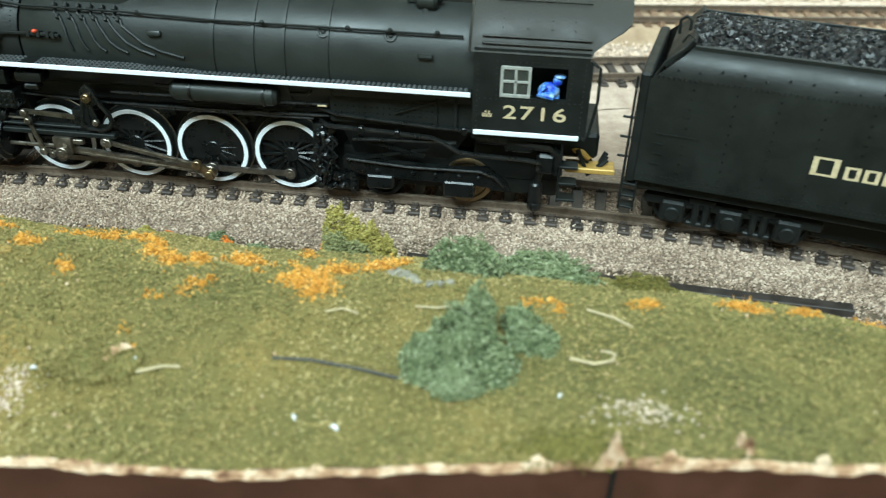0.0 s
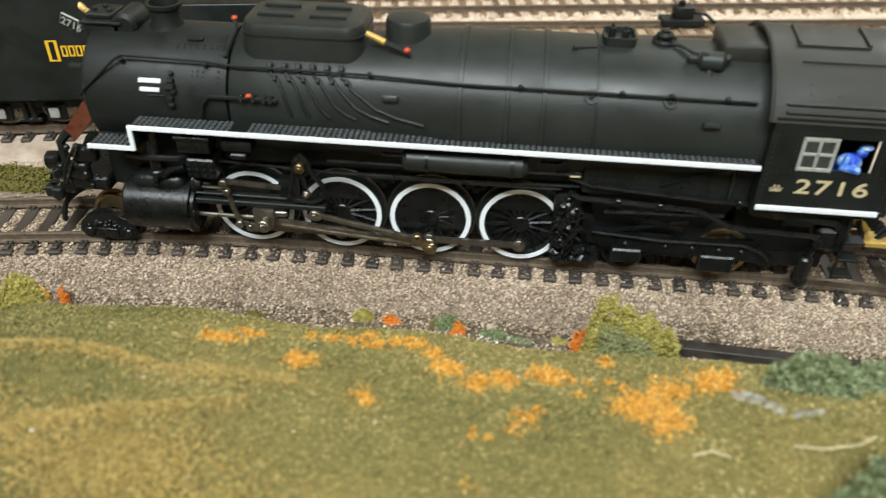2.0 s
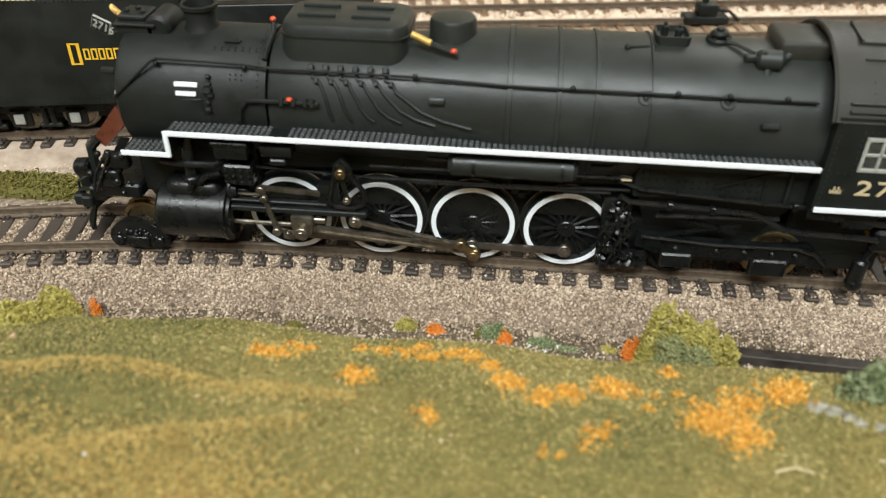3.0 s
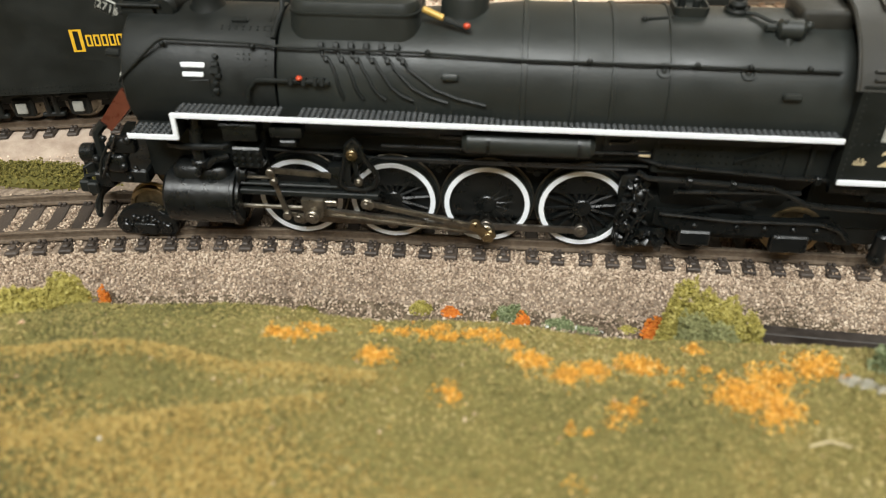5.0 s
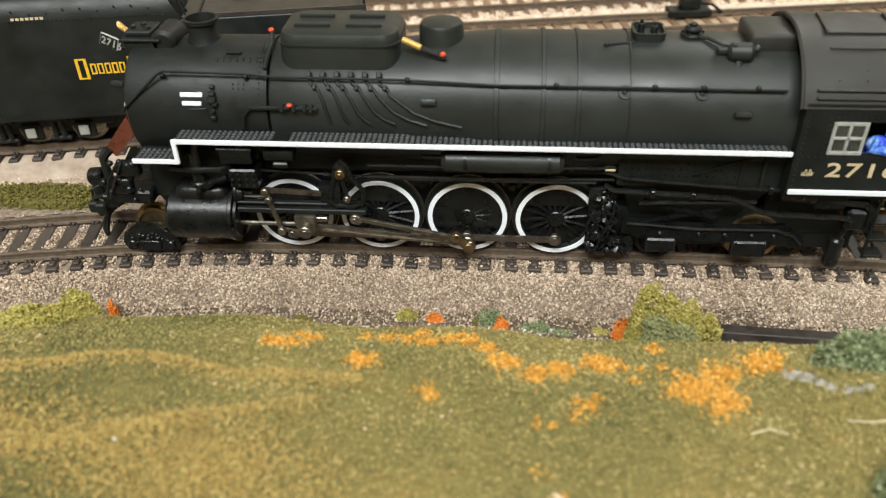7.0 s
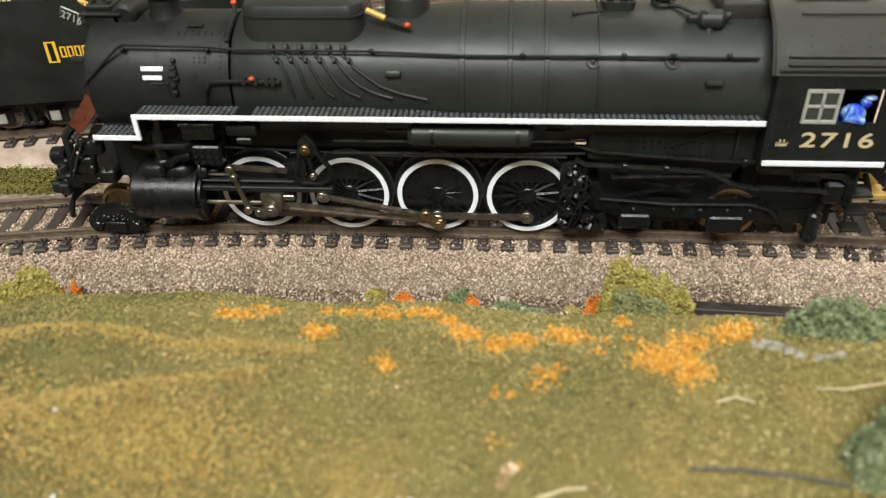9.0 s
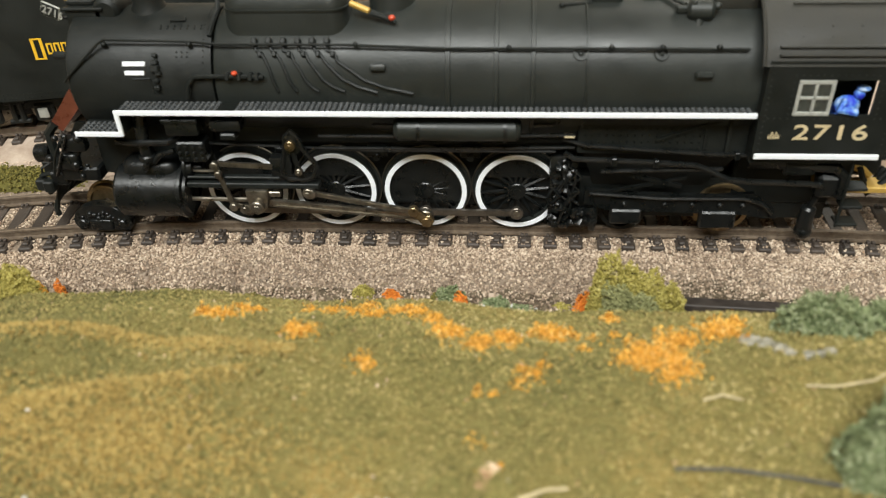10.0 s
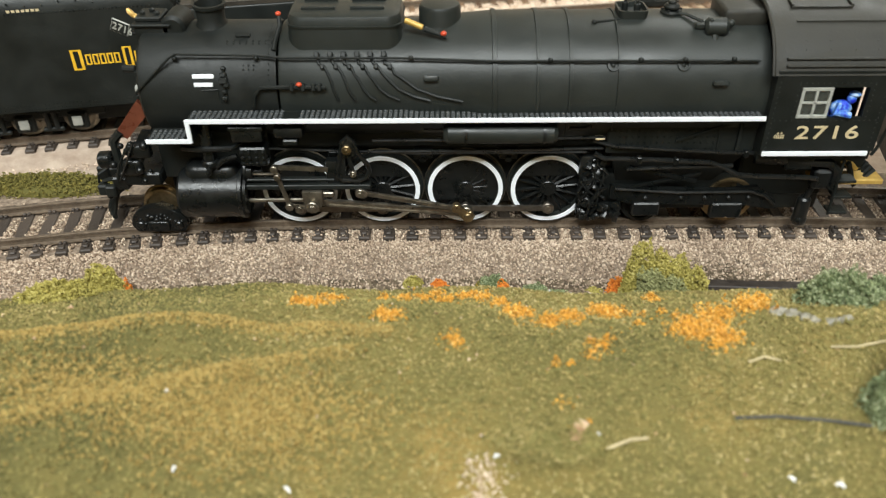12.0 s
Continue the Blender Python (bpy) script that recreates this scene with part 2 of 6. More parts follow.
def ball(bm, c, r, sub=1, squash=(1, 1, 1)):
    made = bmesh.ops.create_icosphere(bm, subdivisions=sub, radius=r)["verts"]
    bmesh.ops.scale(bm, vec=squash, verts=made)
    bmesh.ops.translate(bm, vec=c, verts=made)
    return bm


def plate_xz(bm, outline, y0, y1):
    """A flat plate: outline in x and z, from y0 to y1."""
    return ring_mesh(bm, [[(x, y0, z) for x, z in outline], [(x, y1, z) for x, z in outline]])


def bar_between(bm, a, b, half, depth):
    """A flat bar of height 2*half from a to b (x, z in the side plane), depth along y."""
    ax, ay, az = a
    bx, by, bz = b
    d = Vector((bx - ax, 0, bz - az)).normalized()
    n = Vector((-d.z, 0, d.x)) * half
    rings = [[(ax + n.x, ay, az + n.z), (bx + n.x, by, bz + n.z), (bx - n.x, by, bz - n.z), (ax - n.x, ay, az - n.z)]]
    rings.append([(x, y + depth, z) for x, y, z in rings[0]])
    return ring_mesh(bm, rings)


ICO = bmesh.new()
bmesh.ops.create_icosphere(ICO, subdivisions=2, radius=1)
CORE_V = np.array([v.co[:] for v in ICO.verts])
CORE_F = np.array([[v.index for v in f.verts] for f in ICO.faces])
ICO.free()
OCT_V = np.array([(1, 0, 0), (-1, 0, 0), (0, 1, 0), (0, -1, 0), (0, 0, 1), (0, 0, -1)], float)
OCT_F = np.array([(0, 2, 4), (2, 1, 4), (1, 3, 4), (3, 0, 4), (2, 0, 5), (1, 2, 5), (3, 1, 5), (0, 3, 5)])


def grains(name, centres, sizes, material, rough=0.3, base=(OCT_V, OCT_F), flat=1.0, extra=None):
    """Many small uneven lumps in one mesh (centres and sizes in millimetres)."""
    V, F = base
    n, k = len(centres), len(V)
    q = rng.normal(size=(n, 4))
    q /= np.linalg.norm(q, axis=1)[:, None]
    w, x, y, z = q.T
    R = np.stack([1 - 2 * (y * y + z * z), 2 * (x * y - z * w), 2 * (x * z + y * w), 2 * (x * y + z * w), 1 - 2 * (x * x + z * z), 2 * (y * z - x * w),
                  2 * (x * z - y * w), 2 * (y * z + x * w), 1 - 2 * (x * x + y * y)], 1).reshape(n, 3, 3)
    local = V[None] * (1 + rough * rng.uniform(-1, 1, (n, k, 1))) * sizes[:, None, None] * rng.uniform(0.7, 1.15, (n, 1, 3))
    pts = np.einsum("nij,nkj->nki", R, local)
    pts[:, :, 2] *= flat
    pts = (pts + centres[:, None]).reshape(-1, 3) * MM
    faces = (F[None] + (np.arange(n) * k)[:, None, None]).reshape(-1, 3)
    if extra is not None:
        faces = np.concatenate([faces, extra[1] + len(pts)])
        pts = np.concatenate([pts, extra[0] * MM])
    me = bpy.data.meshes.new(name)
    me.from_pydata(pts.tolist(), [], faces.tolist())
    me.materials.append(material)
    return me


# ---- the lie of the land (millimetres) ----
def smooth(a, b, v):
    u = np.clip((v - a) / (b - a), 0, 1)
    return u * u * (3 - 2 * u)


def wave(x, y, s, seed):
    """Cheap smooth noise of wavelength about s."""
    r = np.random.default_rng(seed)
    out = 0
    for _ in range(7):
        a, p, k = r.uniform(0, 6.28), r.uniform(0, 6.28), r.uniform(0.6, 1.7)
        out = out + np.sin((np.cos(a) * x + np.sin(a) * y) * 6.28 * k / s + p)
    return out / 7


RADIUS, X_LEFT, X_RIGHT = 450.0, 12.0, 120.0


def main_line(s):
    """Centre of the main track at run s: straight under the engine, arcs of 450 mm either side. Returns x, y, heading."""
    if s < X_LEFT:
        a = (X_LEFT - s) / RADIUS
        return X_LEFT - RADIUS * math.sin(a), -RADIUS * (1 - math.cos(a)), a
    if s > X_RIGHT:
        a = (s - X_RIGHT) / RADIUS
        return X_RIGHT + RADIUS * math.sin(a), -RADIUS * (1 - math.cos(a)), -a
    return s, 0.0, 0.0


def line_y(x):
    """Centre line y of the main track over x."""
    u = np.maximum(X_LEFT - x, 0) + np.maximum(x - X_RIGHT, 0)
    u = np.minimum(u, 440)
    return -(RADIUS - np.sqrt(RADIUS**2 - u * u))


def foot_y(x):
    """Where the grass mat begins, beside the ballast."""
    return -42 + 2.0 * smooth(70, 10, x) - 6 * smooth(-20, -90, x) - 6 * smooth(150, 250, x) - 18 * smooth(230, 330, x) + 2.0 * wave(x, 0 * x, 55, 3)


def front_y(x):
    return -115.6 + 0.07 * (x - 50) + 0.6 * wave(x, 0 * x, 30, 5)


def land(x, y):
    """Ground height in millimetres."""
    off = y - line_y(x)
    bed = -4.3 - (3.2 - 2.2 * smooth(120, 180, x)) * smooth(17, 30, -off) - 3.0 * smooth(20, 60, off)
    d = foot_y(x) - y
    steep = 8 + 5 * smooth(125, 175, x)
    hill = (14.5 - 5 * smooth(130, 200, x)) * smooth(0, steep, d) + (8.5 + 5 * smooth(130, 200, x)) * smooth(4, 34, d)
    hill = hill - (6.0 - 7.0 * smooth(80, 150, x)) * smooth(42, 72, d) * smooth(40, 70, d)
    e = -(y + 72 + 1.6 * np.sin(x / 9.0))
    fold = 3.8 * smooth(-0.7, 0.7, e) * smooth(30, 3, e) * smooth(40, 15, x) * smooth(-130, -60, x)
    e = -(y + 84 - 0.25 * x)
    fold = fold + 2.4 * smooth(-3, 3, e) * smooth(30, 6, e) * smooth(30, 0, x) * smooth(-120, -60, x)
    e = -(y + 72 - 0.12 * (x - 225))
    fold = fold + 1.6 * smooth(-0.9, 0.9, e) * smooth(26, 3, e) * smooth(200, 215, x) * smooth(262, 240, x)
    rough = (0.9 * wave(x, y, 38, 11) + 0.45 * wave(x, y, 13, 12)) * smooth(2, 14, d)
    swell = 2.6 * np.exp(-(((x - 120) / 32) ** 2) - ((y + 66) / 13) ** 2) + 2.4 * np.exp(-(((x - 8) / 38) ** 2) - ((y + 66) / 10) ** 2)
    h = bed + hill + swell + fold * smooth(8, 16, d) + rough
    return h


def sheet(name, x0, x1, y0, y1, nx, ny, height, material, smooth_faces=True):
    xs, ys = np.linspace(x0, x1, nx), np.linspace(y0, y1, ny)
    X, Y = np.meshgrid(xs, ys)
    Z = height(X, Y)
    pts = np.stack([X, Y, Z], -1).reshape(-1, 3) * MM
    i = np.arange(nx * ny).reshape(ny, nx)
    faces = np.stack([i[:-1, :-1], i[:-1, 1:], i[1:, 1:], i[1:, :-1]], -1).reshape(-1, 4)
    me = bpy.data.meshes.new(name)
    me.from_pydata(pts.tolist(), [], faces.tolist())
    me.materials.append(material)
    if smooth_faces:
        me.polygons.foreach_set("use_smooth", [True] * len(me.polygons))
    return me


# The layout's one ground: the gravel sheet under the tracks and the grass mat in front of it.
def gravel_height(x, y):
    return np.where(foot_y(x) - y > 6, -9.0, land(x, np.maximum(y, foot_y(x) - 6)))


tagged(new("ground", sheet("ground", -900, 1100, -60, 900, 401, 241, gravel_height, YARD)), "tan gritty yard ground of a model railway layout", "ground", kind="structure")


def bed_strip(x0, x1, n, lo, hi, m):
    xs = np.linspace(x0, x1, n)
    vs = np.linspace(0, 1, m)
    X = np.repeat(xs[None], m, 0)
    Y = line_y(X) + lo + (hi - lo) * vs[:, None]
    return X, Y


def strip_mesh(name, X, Y, Z, material):
    m, n = X.shape
    pts = np.stack([X, Y, Z], -1).reshape(-1, 3) * MM
    i = np.arange(n * m).reshape(m, n)
    faces = np.stack([i[:-1, :-1], i[:-1, 1:], i[1:, 1:], i[1:, :-1]], -1).reshape(-1, 4)
    me = bpy.data.meshes.new(name)
    me.from_pydata(pts.tolist(), [], faces.tolist())
    me.materials.append(material)
    me.polygons.foreach_set("use_smooth", [True] * len(me.polygons))
    return me


X, Y = bed_strip(-280, 420, 351, -52, -25, 18)
tagged(new("ditch_soil", strip_mesh("ditch_soil", X, Y, gravel_height(X, Y) + 0.35 + 0.25 * rng.normal(size=X.shape), SOIL)), "dark crumbly soil in the ditch beside the track", "soil", kind="structure")
X, Y = bed_strip(-280, 420, 351, -26.5, 24, 36)
tagged(new("ballast_bed", strip_mesh("ballast_bed", X, Y, gravel_height(X, Y) + 0.5 + 0.65 * smooth(13.2, 11.0, np.abs(Y - line_y(X))), BEDM)), "grey-pink gravel roadbed under the main track", "roadbed", kind="structure")

n = 112000
gx = rng.uniform(-120, 290, n)
gy = line_y(gx) + np.where(rng.uniform(size=n) > 0.15, rng.triangular(-30, -16, 16, n), rng.uniform(-44, -24, n))
gz = gravel_height(gx, gy) + 0.65 + rng.uniform(-0.2, 0.3, n) + 0.85 * smooth(13.2, 11.0, np.abs(gy - line_y(gx)))
run = np.where(gx < X_LEFT, X_LEFT - RADIUS * np.arcsin(np.clip((X_LEFT - gx) / RADIUS, -1, 1)), np.where(gx > X_RIGHT, X_RIGHT + RADIUS * np.arcsin(np.clip((gx - X_RIGHT) / RADIUS, -1, 1)), gx))
off = gy - line_y(gx)
on_tie = (np.abs((run + 238) % 6.2 - 3.1) > 1.5) & (np.abs(off) < 13.4)
stray = on_tie & (rng.uniform(size=n) < 0.07) & (np.abs(off) > 10)
gz = np.where(stray, -2.3, gz)
keep = (gy > foot_y(gx) - 3) & (~on_tie | stray) & (np.abs(np.abs(off) - 8.25) > 1.25)
tagged(new("ballast", grains("ballast", np.stack([gx, gy, gz], 1)[keep], rng.uniform(0.17, 0.46, keep.sum()), STONE, 0.35)), "loose grey, pink and cream ballast stones beside the track", "ballast", kind="stuff")

# Grass mat, as a lattice that follows the mat's two edges.
nx, ny = 620, 170
xs = np.linspace(-260, 400, nx)
v = np.linspace(0, 1, ny)[:, None]
X = np.repeat(xs[None], ny, 0)
Y = (foot_y(X) + 1.5) * (1 - v) + front_y(X) * v
Z = land(X, Y) + 0.35 * rng.normal(size=X.shape) * smooth(0, 6, foot_y(X) - Y) + 0.2
tagged(new("grass_mat", strip_mesh("grass_mat", X, Y, Z, TURFB)), "olive and ochre flocked grass mat on a low rise beside the track", "grass", kind="structure")
n = 125000
gx = rng.uniform(-95, 285, n)
gv = rng.uniform(0, 1, n)
gy = foot_y(gx) * (1 - gv) + front_y(gx) * gv
gz = land(gx, gy) + 0.25 + rng.uniform(0, 0.45, n)
tagged(new("turf_flock", grains("turf_flock", np.stack([gx, gy, gz], 1), rng.uniform(0.14, 0.38, n) * np.where(rng.uniform(size=n) > 0.96, 1.5, 1), TURF, 0.4, flat=0.8)), "fine olive green and tan ground foam flock", "grass", kind="stuff")


# ---- tracks ----
RAIL = [(-1.2, -2.4), (1.2, -2.4), (1.2, -2.05), (0.35, -1.8), (0.35, -0.75), (0.55, -0.6), (0.55, -0.1), (0.4, 0.0), (-0.4, 0.0), (-0.55, -0.1), (-0.55, -0.6), (-0.35, -0.75), (-0.35, -1.8), (-1.2, -2.05)]


def sweep(bm, path, profile, off):
    rings = []
    for x, y, a in path:
        ux, uy = -math.sin(a), math.cos(a)
        rings.append([(x + ux * (off + p), y + uy * (off + p), z) for p, z in profile])
    return ring_mesh(bm, rings)


def tie_mesh(name, material, long=27.0, wide=3.1):
    bm = box(B(), -wide / 2, wide / 2, -long / 2, long / 2, -5.0, -2.42, 0.3)
    for g in (-8.25, 8.25):
        box(bm, -1.0, 1.0, g - 2.1, g + 2.1, -2.42, -2.15, 0.08)
        for e in (-1.7, 1.7):
            box(bm, -0.95, -0.15, g + e - 0.5, g + e + 0.5, -2.3, -1.5, 0.15)
            box(bm, 0.15, 0.95, g + e - 0.5, g + e + 0.5, -2.3, -1.5, 0.15)
        e = g * 1.38
        box(bm, -0.85, 0.75, e - 1.0, e + 0.7, -2.5, -1.75, 0.3)
    return finish(name, bm, material, False)


def lay_track(label, path, spacing, material, zoff=0.0, name="model_track"):
    """path: function of run s -> x, y, heading; range in s."""
    fn, s0, s1 = path
    tr = thing(name, label, "railway track", "tracks of the layout", "structure", (0, 0, zoff))
    run = [fn(s) for s in np.arange(s0, s1 + 5, 10.0)]
    for g in (-8.25, 8.25):
        part("rail", sweep(B(), run, RAIL, g), RAILM, tr)
    me = tie_mesh("tie", material)
    for k, s in enumerate(np.arange(s0 + 2, s1 - 2, spacing)):
        x, y, a = fn(s)
        o = new("tie", me)
        o.parent = tr
        o.matrix_local = pose(x * MM, y * MM, 0, 0, 0, math.degrees(a) + 1.5 * math.sin(k * 2.7))
    return tr


lay_track("brown weathered model track with dark ties, curving along the grass", (main_line, -240, 430), 6.2, TIEM)


def straight(x0, y0, slope):
    a = math.atan(slope)
    return lambda s: (x0 + s * math.cos(a), y0 + s * math.sin(a), a)


lay_track("brown model track with dark ties carrying a parked train", (straight(-80, 52, 0.2), -230, 460), 6.4, TIEM)
lay_track("tan weathered track on sandy brown roadbed", (straight(120, 158, 0.17), -330, 400), 7.0, OLDTIE, 0.6)
lay_track("brown track with wide tie gaps on pale pinkish ballast", (straight(110, 190, 0.19), -330, 430), 7.4, OLDTIE, 2.0)


# ---- the steam locomotive ----
AXIS = 36.5


def merge(bm, tmp, m):
    tmp.transform(m)
    me = bpy.data.meshes.new("scrap")
    tmp.to_mesh(me)
    bm.from_mesh(me)
    bpy.data.meshes.remove(me)
    tmp.free()
    return bm


def skin(x, deg, r):
    """A point on the boiler's skin: deg from the top towards the near side."""
    a = radians(deg)
    return Vector((x, -r * math.sin(a), AXIS + r * math.cos(a)))


def on_skin(bm, tmp, x, deg, r):
    return merge(bm, tmp, Matrix.Translation(skin(x, deg, r)) @ Matrix.Rotation(radians(deg), 4, "X"))


def boiler_r(x):
    return 14.2 if x < 28 else (14.2 + (x - 28) / 21 * 1.8 if x < 49 else 16.0)


def skin_tube(bm, pts, r, seg=6, lift=0.4):
    return tube(bm, [skin(x, d, boiler_r(x) + lift) for x, d in pts], r, seg)


def rivet_line(bm, a, b, step, r=0.2):
    a, b = Vector(a), Vector(b)
    n = max(1, int((b - a).length / step))
    for k in range(n + 1):
        p = a.lerp(b, k / n)
        made = bmesh.ops.create_cone(bm, cap_ends=True, segments=5, radius1=r, radius2=r * 0.5, depth=r * 1.0)["verts"]
        bmesh.ops.rotate(bm, verts=made, cent=(0, 0, 0), matrix=Matrix.Rotation(radians(90), 3, "X"))
        bmesh.ops.translate(bm, verts=made, vec=p)
    return bm


def text_mesh(bm_name, words, height, material, parent, x, y, z, depth=0.08, label="", stretch=1.0):
    cu = bpy.data.curves.new(bm_name, "FONT")
    cu.body, cu.size, cu.extrude, cu.offset, cu.space_character = words, height * 1.42 * MM, depth * MM, 0.05 * MM, 1.13
    tmp = bpy.data.objects.new("scrap", cu)
    scene.collection.objects.link(tmp)
    bpy.context.view_layer.update()
    me = bpy.data.meshes.new_from_object(tmp.evaluated_get(bpy.context.evaluated_depsgraph_get()))
    bpy.data.objects.remove(tmp)
    me.materials.clear()
    me.materials.append(material)
    ob = new(bm_name, me)
    ob.parent = parent
    ob.matrix_local = pose(x * MM, y * MM, z * MM, 90, 0, 0) @ Matrix.Diagonal((stretch, 1, 1, 1))
    return tagged(ob, label)


BRASSY = mat("polished_gold_paint", [(0.35, (0.42, 0.24, 0.05)), (0.65, (0.78, 0.52, 0.18))], 0.35, 0.4, scale=800)
loco = thing("steam_locomotive", "black model steam locomotive with white-rimmed driving wheels, standing on the track", "locomotive")

part("boiler", lathe_x(B(), [(-1, 12), (-1, 14.0), (-0.6, 14.2), (28, 14.2), (49, 16), (112, 16)], 0, AXIS, 56), BLACK, loco, "satin black riveted boiler")
part("smokebox", lathe_x(B(), [(-34.2, 9), (-34.2, 13.3), (-33.6, 14.0), (-32.6, 14.2), (-2.2, 14.2), (-1.9, 14.0), (-1.6, 14.0)], 0, AXIS, 56), MATT, loco, "matt black smokebox")
bm = lathe_x(B(), [(-34.2, 10.4), (-35.2, 10.2), (-36.2, 8.5), (-36.9, 4.5), (-37.0, 1.0)], 0, AXIS, 36)
for k in range(12):
    a = k * math.tau / 12
    box(bm, -35.5, -34.8, 10.6 * math.cos(a) - 0.6, 10.6 * math.cos(a) + 0.6, AXIS + 10.6 * math.sin(a) - 0.6, AXIS + 10.6 * math.sin(a) + 0.6, 0.1)
part("smokebox_door", bm, MATT, loco)
for x, w in ((49, 1.2), (59, 1.0), (66.5, 1.0), (77.3, 0.5)):
    r = boiler_r(x)
    part("boiler_band", lathe_x(B(), [(x - w / 2, r - 0.2), (x - w / 2 + 0.1, r + 0.38), (x + w / 2 - 0.1, r + 0.38), (x + w / 2, r - 0.2)], 0, AXIS, 56), BLACK, loco)
# rivet patches on the smokebox
bm = B()
for i in range(8):
    for dg in (30, 33):
        on_skin(bm, ball(B(), (0, 0, 0), 0.28, 1), -13 + i * 1.5, dg, 14.2)
for i in range(3):
    for dg in (55, 59):
        on_skin(bm, ball(B(), (0, 0, 0), 0.24, 1), -9 + i * 1.2, dg, 14.2)
for dg in range(4, 78, 5):
    on_skin(bm, ball(B(), (0, 0, 0), 0.2, 1), -3.2, dg, 14.2)
part("rivets", bm, MATT, loco)
bm = on_skin(B(), box(B(), -1.7, 1.7, -0.6, 0.6, -0.2, 0.7, 0.15), -9.5, 24, 14.2)
part("grab_step", bm, MATT, loco)
for dg, w, h in ((65.0, 5.0, 1.0), (72.6, 4.4, 0.95)):
    bm = on_skin(B(), box(B(), -w / 2, w / 2, -h / 2, h / 2, -0.1, 0.35, 0.14, 2), -18.4, dg, 14.2)
    if dg < 65:
        on_skin(bm, ball(B(), (0, 0, 0), 0.5, 2, (1.2, 1, 0.5)), -18.2, 62.2, 14.4)
        on_skin(bm, box(B(), -0.5, 0.5, -0.35, 0.35, 0.05, 0.42, 0.1), -20.3, 65.4, 14.2)
    part("white_plate", bm, WHITE, loco, "small white painted plate")
bm = B()
for dg, s in ((58, 0.7), (64, 0.9), (69, 1.2), (73, 0.8), (79, 0.7), (85, 0.8)):
    on_skin(bm, box(B(), -s * 0.8, s * 0.8, -s * 0.6, s * 0.6, -0.2, 0.5 + s * 0.7, 0.2), -13.6 + (0.6 if dg == 73 else 0), dg, 14.2)
skin_tube(bm, [(-13.6, 56), (-13.6, 88)], 0.35)
part("check_valve_stack", bm, MATT, loco)
bm = skin_tube(B(), [(-19, 78), (-15.2, 77), (-14.8, 90)], 0.16, 5, 0.15)
part("pipe", bm, MATT, loco)

# stack, domes and top fittings
bm = B()
rings = []
for z, r in ((46.0, 5.4), (50.0, 4.2), (51.5, 3.3), (54.2, 3.4), (54.6, 3.9), (55.4, 3.95), (55.5, 3.3), (53.0, 3.0)):
    rings.append([(-18 + r * math.cos(a), r * math.sin(a), z) for a in (k * math.tau / 28 for k in range(28))])
part("smokestack", ring_mesh(bm, rings), MATT, loco)


def rounded(x0, x1, hy, r, z, n=6):
    pts = []
    for cx, cy, a0 in ((x1 - r, hy - r, 0), (x0 + r, hy - r, 90), (x0 + r, -hy + r, 180), (x1 - r, -hy + r, 270)):
        for k in range(n + 1):
            a = radians(a0 + 90 * k / n)
            pts.append((cx + r * math.cos(a), cy + r * math.sin(a), z))
    return pts


sand = part("sand_box", ring_mesh(B(), [rounded(0.6, 28.2, 9.6, 4, 44.5), rounded(0.8, 28.0, 9.2, 4, 47.5), rounded(1.2, 27.6, 8.6, 4, 52.4), rounded(1.2, 27.6, 8.4, 4, 53.6),
                                         rounded(1.6, 27.2, 8.0, 4, 54.5), rounded(2.6, 26.2, 7.0, 3.4, 54.9)]), BLACK, loco, "long flat-topped sand box")
part("sand_box_rim", ring_mesh(B(), [rounded(0.9, 27.9, 8.9, 4, 52.2), rounded(0.9, 27.9, 8.9, 4, 52.6)]), BLACK, sand)
for hx in (8.2, 19.6):
    for hy in (-3.4, 2.6):
        part("hatch_bar", box(B(), hx - 4.0, hx + 4.0, hy - 0.45, hy + 0.45, 54.7, 55.6, 0.25, 2), BLACK, sand)
bm = B()
rings = []
for z, r in ((47.5, 6.8), (50.0, 5.4), (51.2, 5.0), (54.3, 4.9), (55.0, 4.5), (55.3, 3.2), (55.4, 0.4)):
    rings.append([(36.4 + r * math.cos(a), r * math.sin(a), z) for a in (k * math.tau / 32 for k in range(32))])
part("steam_dome", ring_mesh(bm, rings), BLACK, loco)
part("whistle", cyl(B(), (28.4, -6.6, 53.3), (32.6, -7.7, 51.9), 0.68, 12, 0.15), GOLD, loco, "yellow-gold whistle")
part("whistle_valve", tube(B(), [(33.0, -7.7, 51.6), (35.5, -8.4, 50.9), (38, -9, 50.0)], [0.7, 0.55, 0.4], 8), MATT, loco)
part("valve_wheel", ball(B(), (37.3, -8.9, 50.9), 0.75, 2, (1, 1, 0.8)), RED, loco, "red valve wheel")
bm = tube(B(), [(-1.3, -2.5, 53.0), (-1.0, -4.0, 51.3), (-1.7, -7.0, 49.2), (-2.0, -9.5, 47.3)], 0.55, 7)
part("blower_pipe", bm, MATT, loco)
part("valve_wheel", ball(B(), (-1.4, -2.5, 53.6), 0.7, 2, (1, 1, 0.8)), RED, loco)
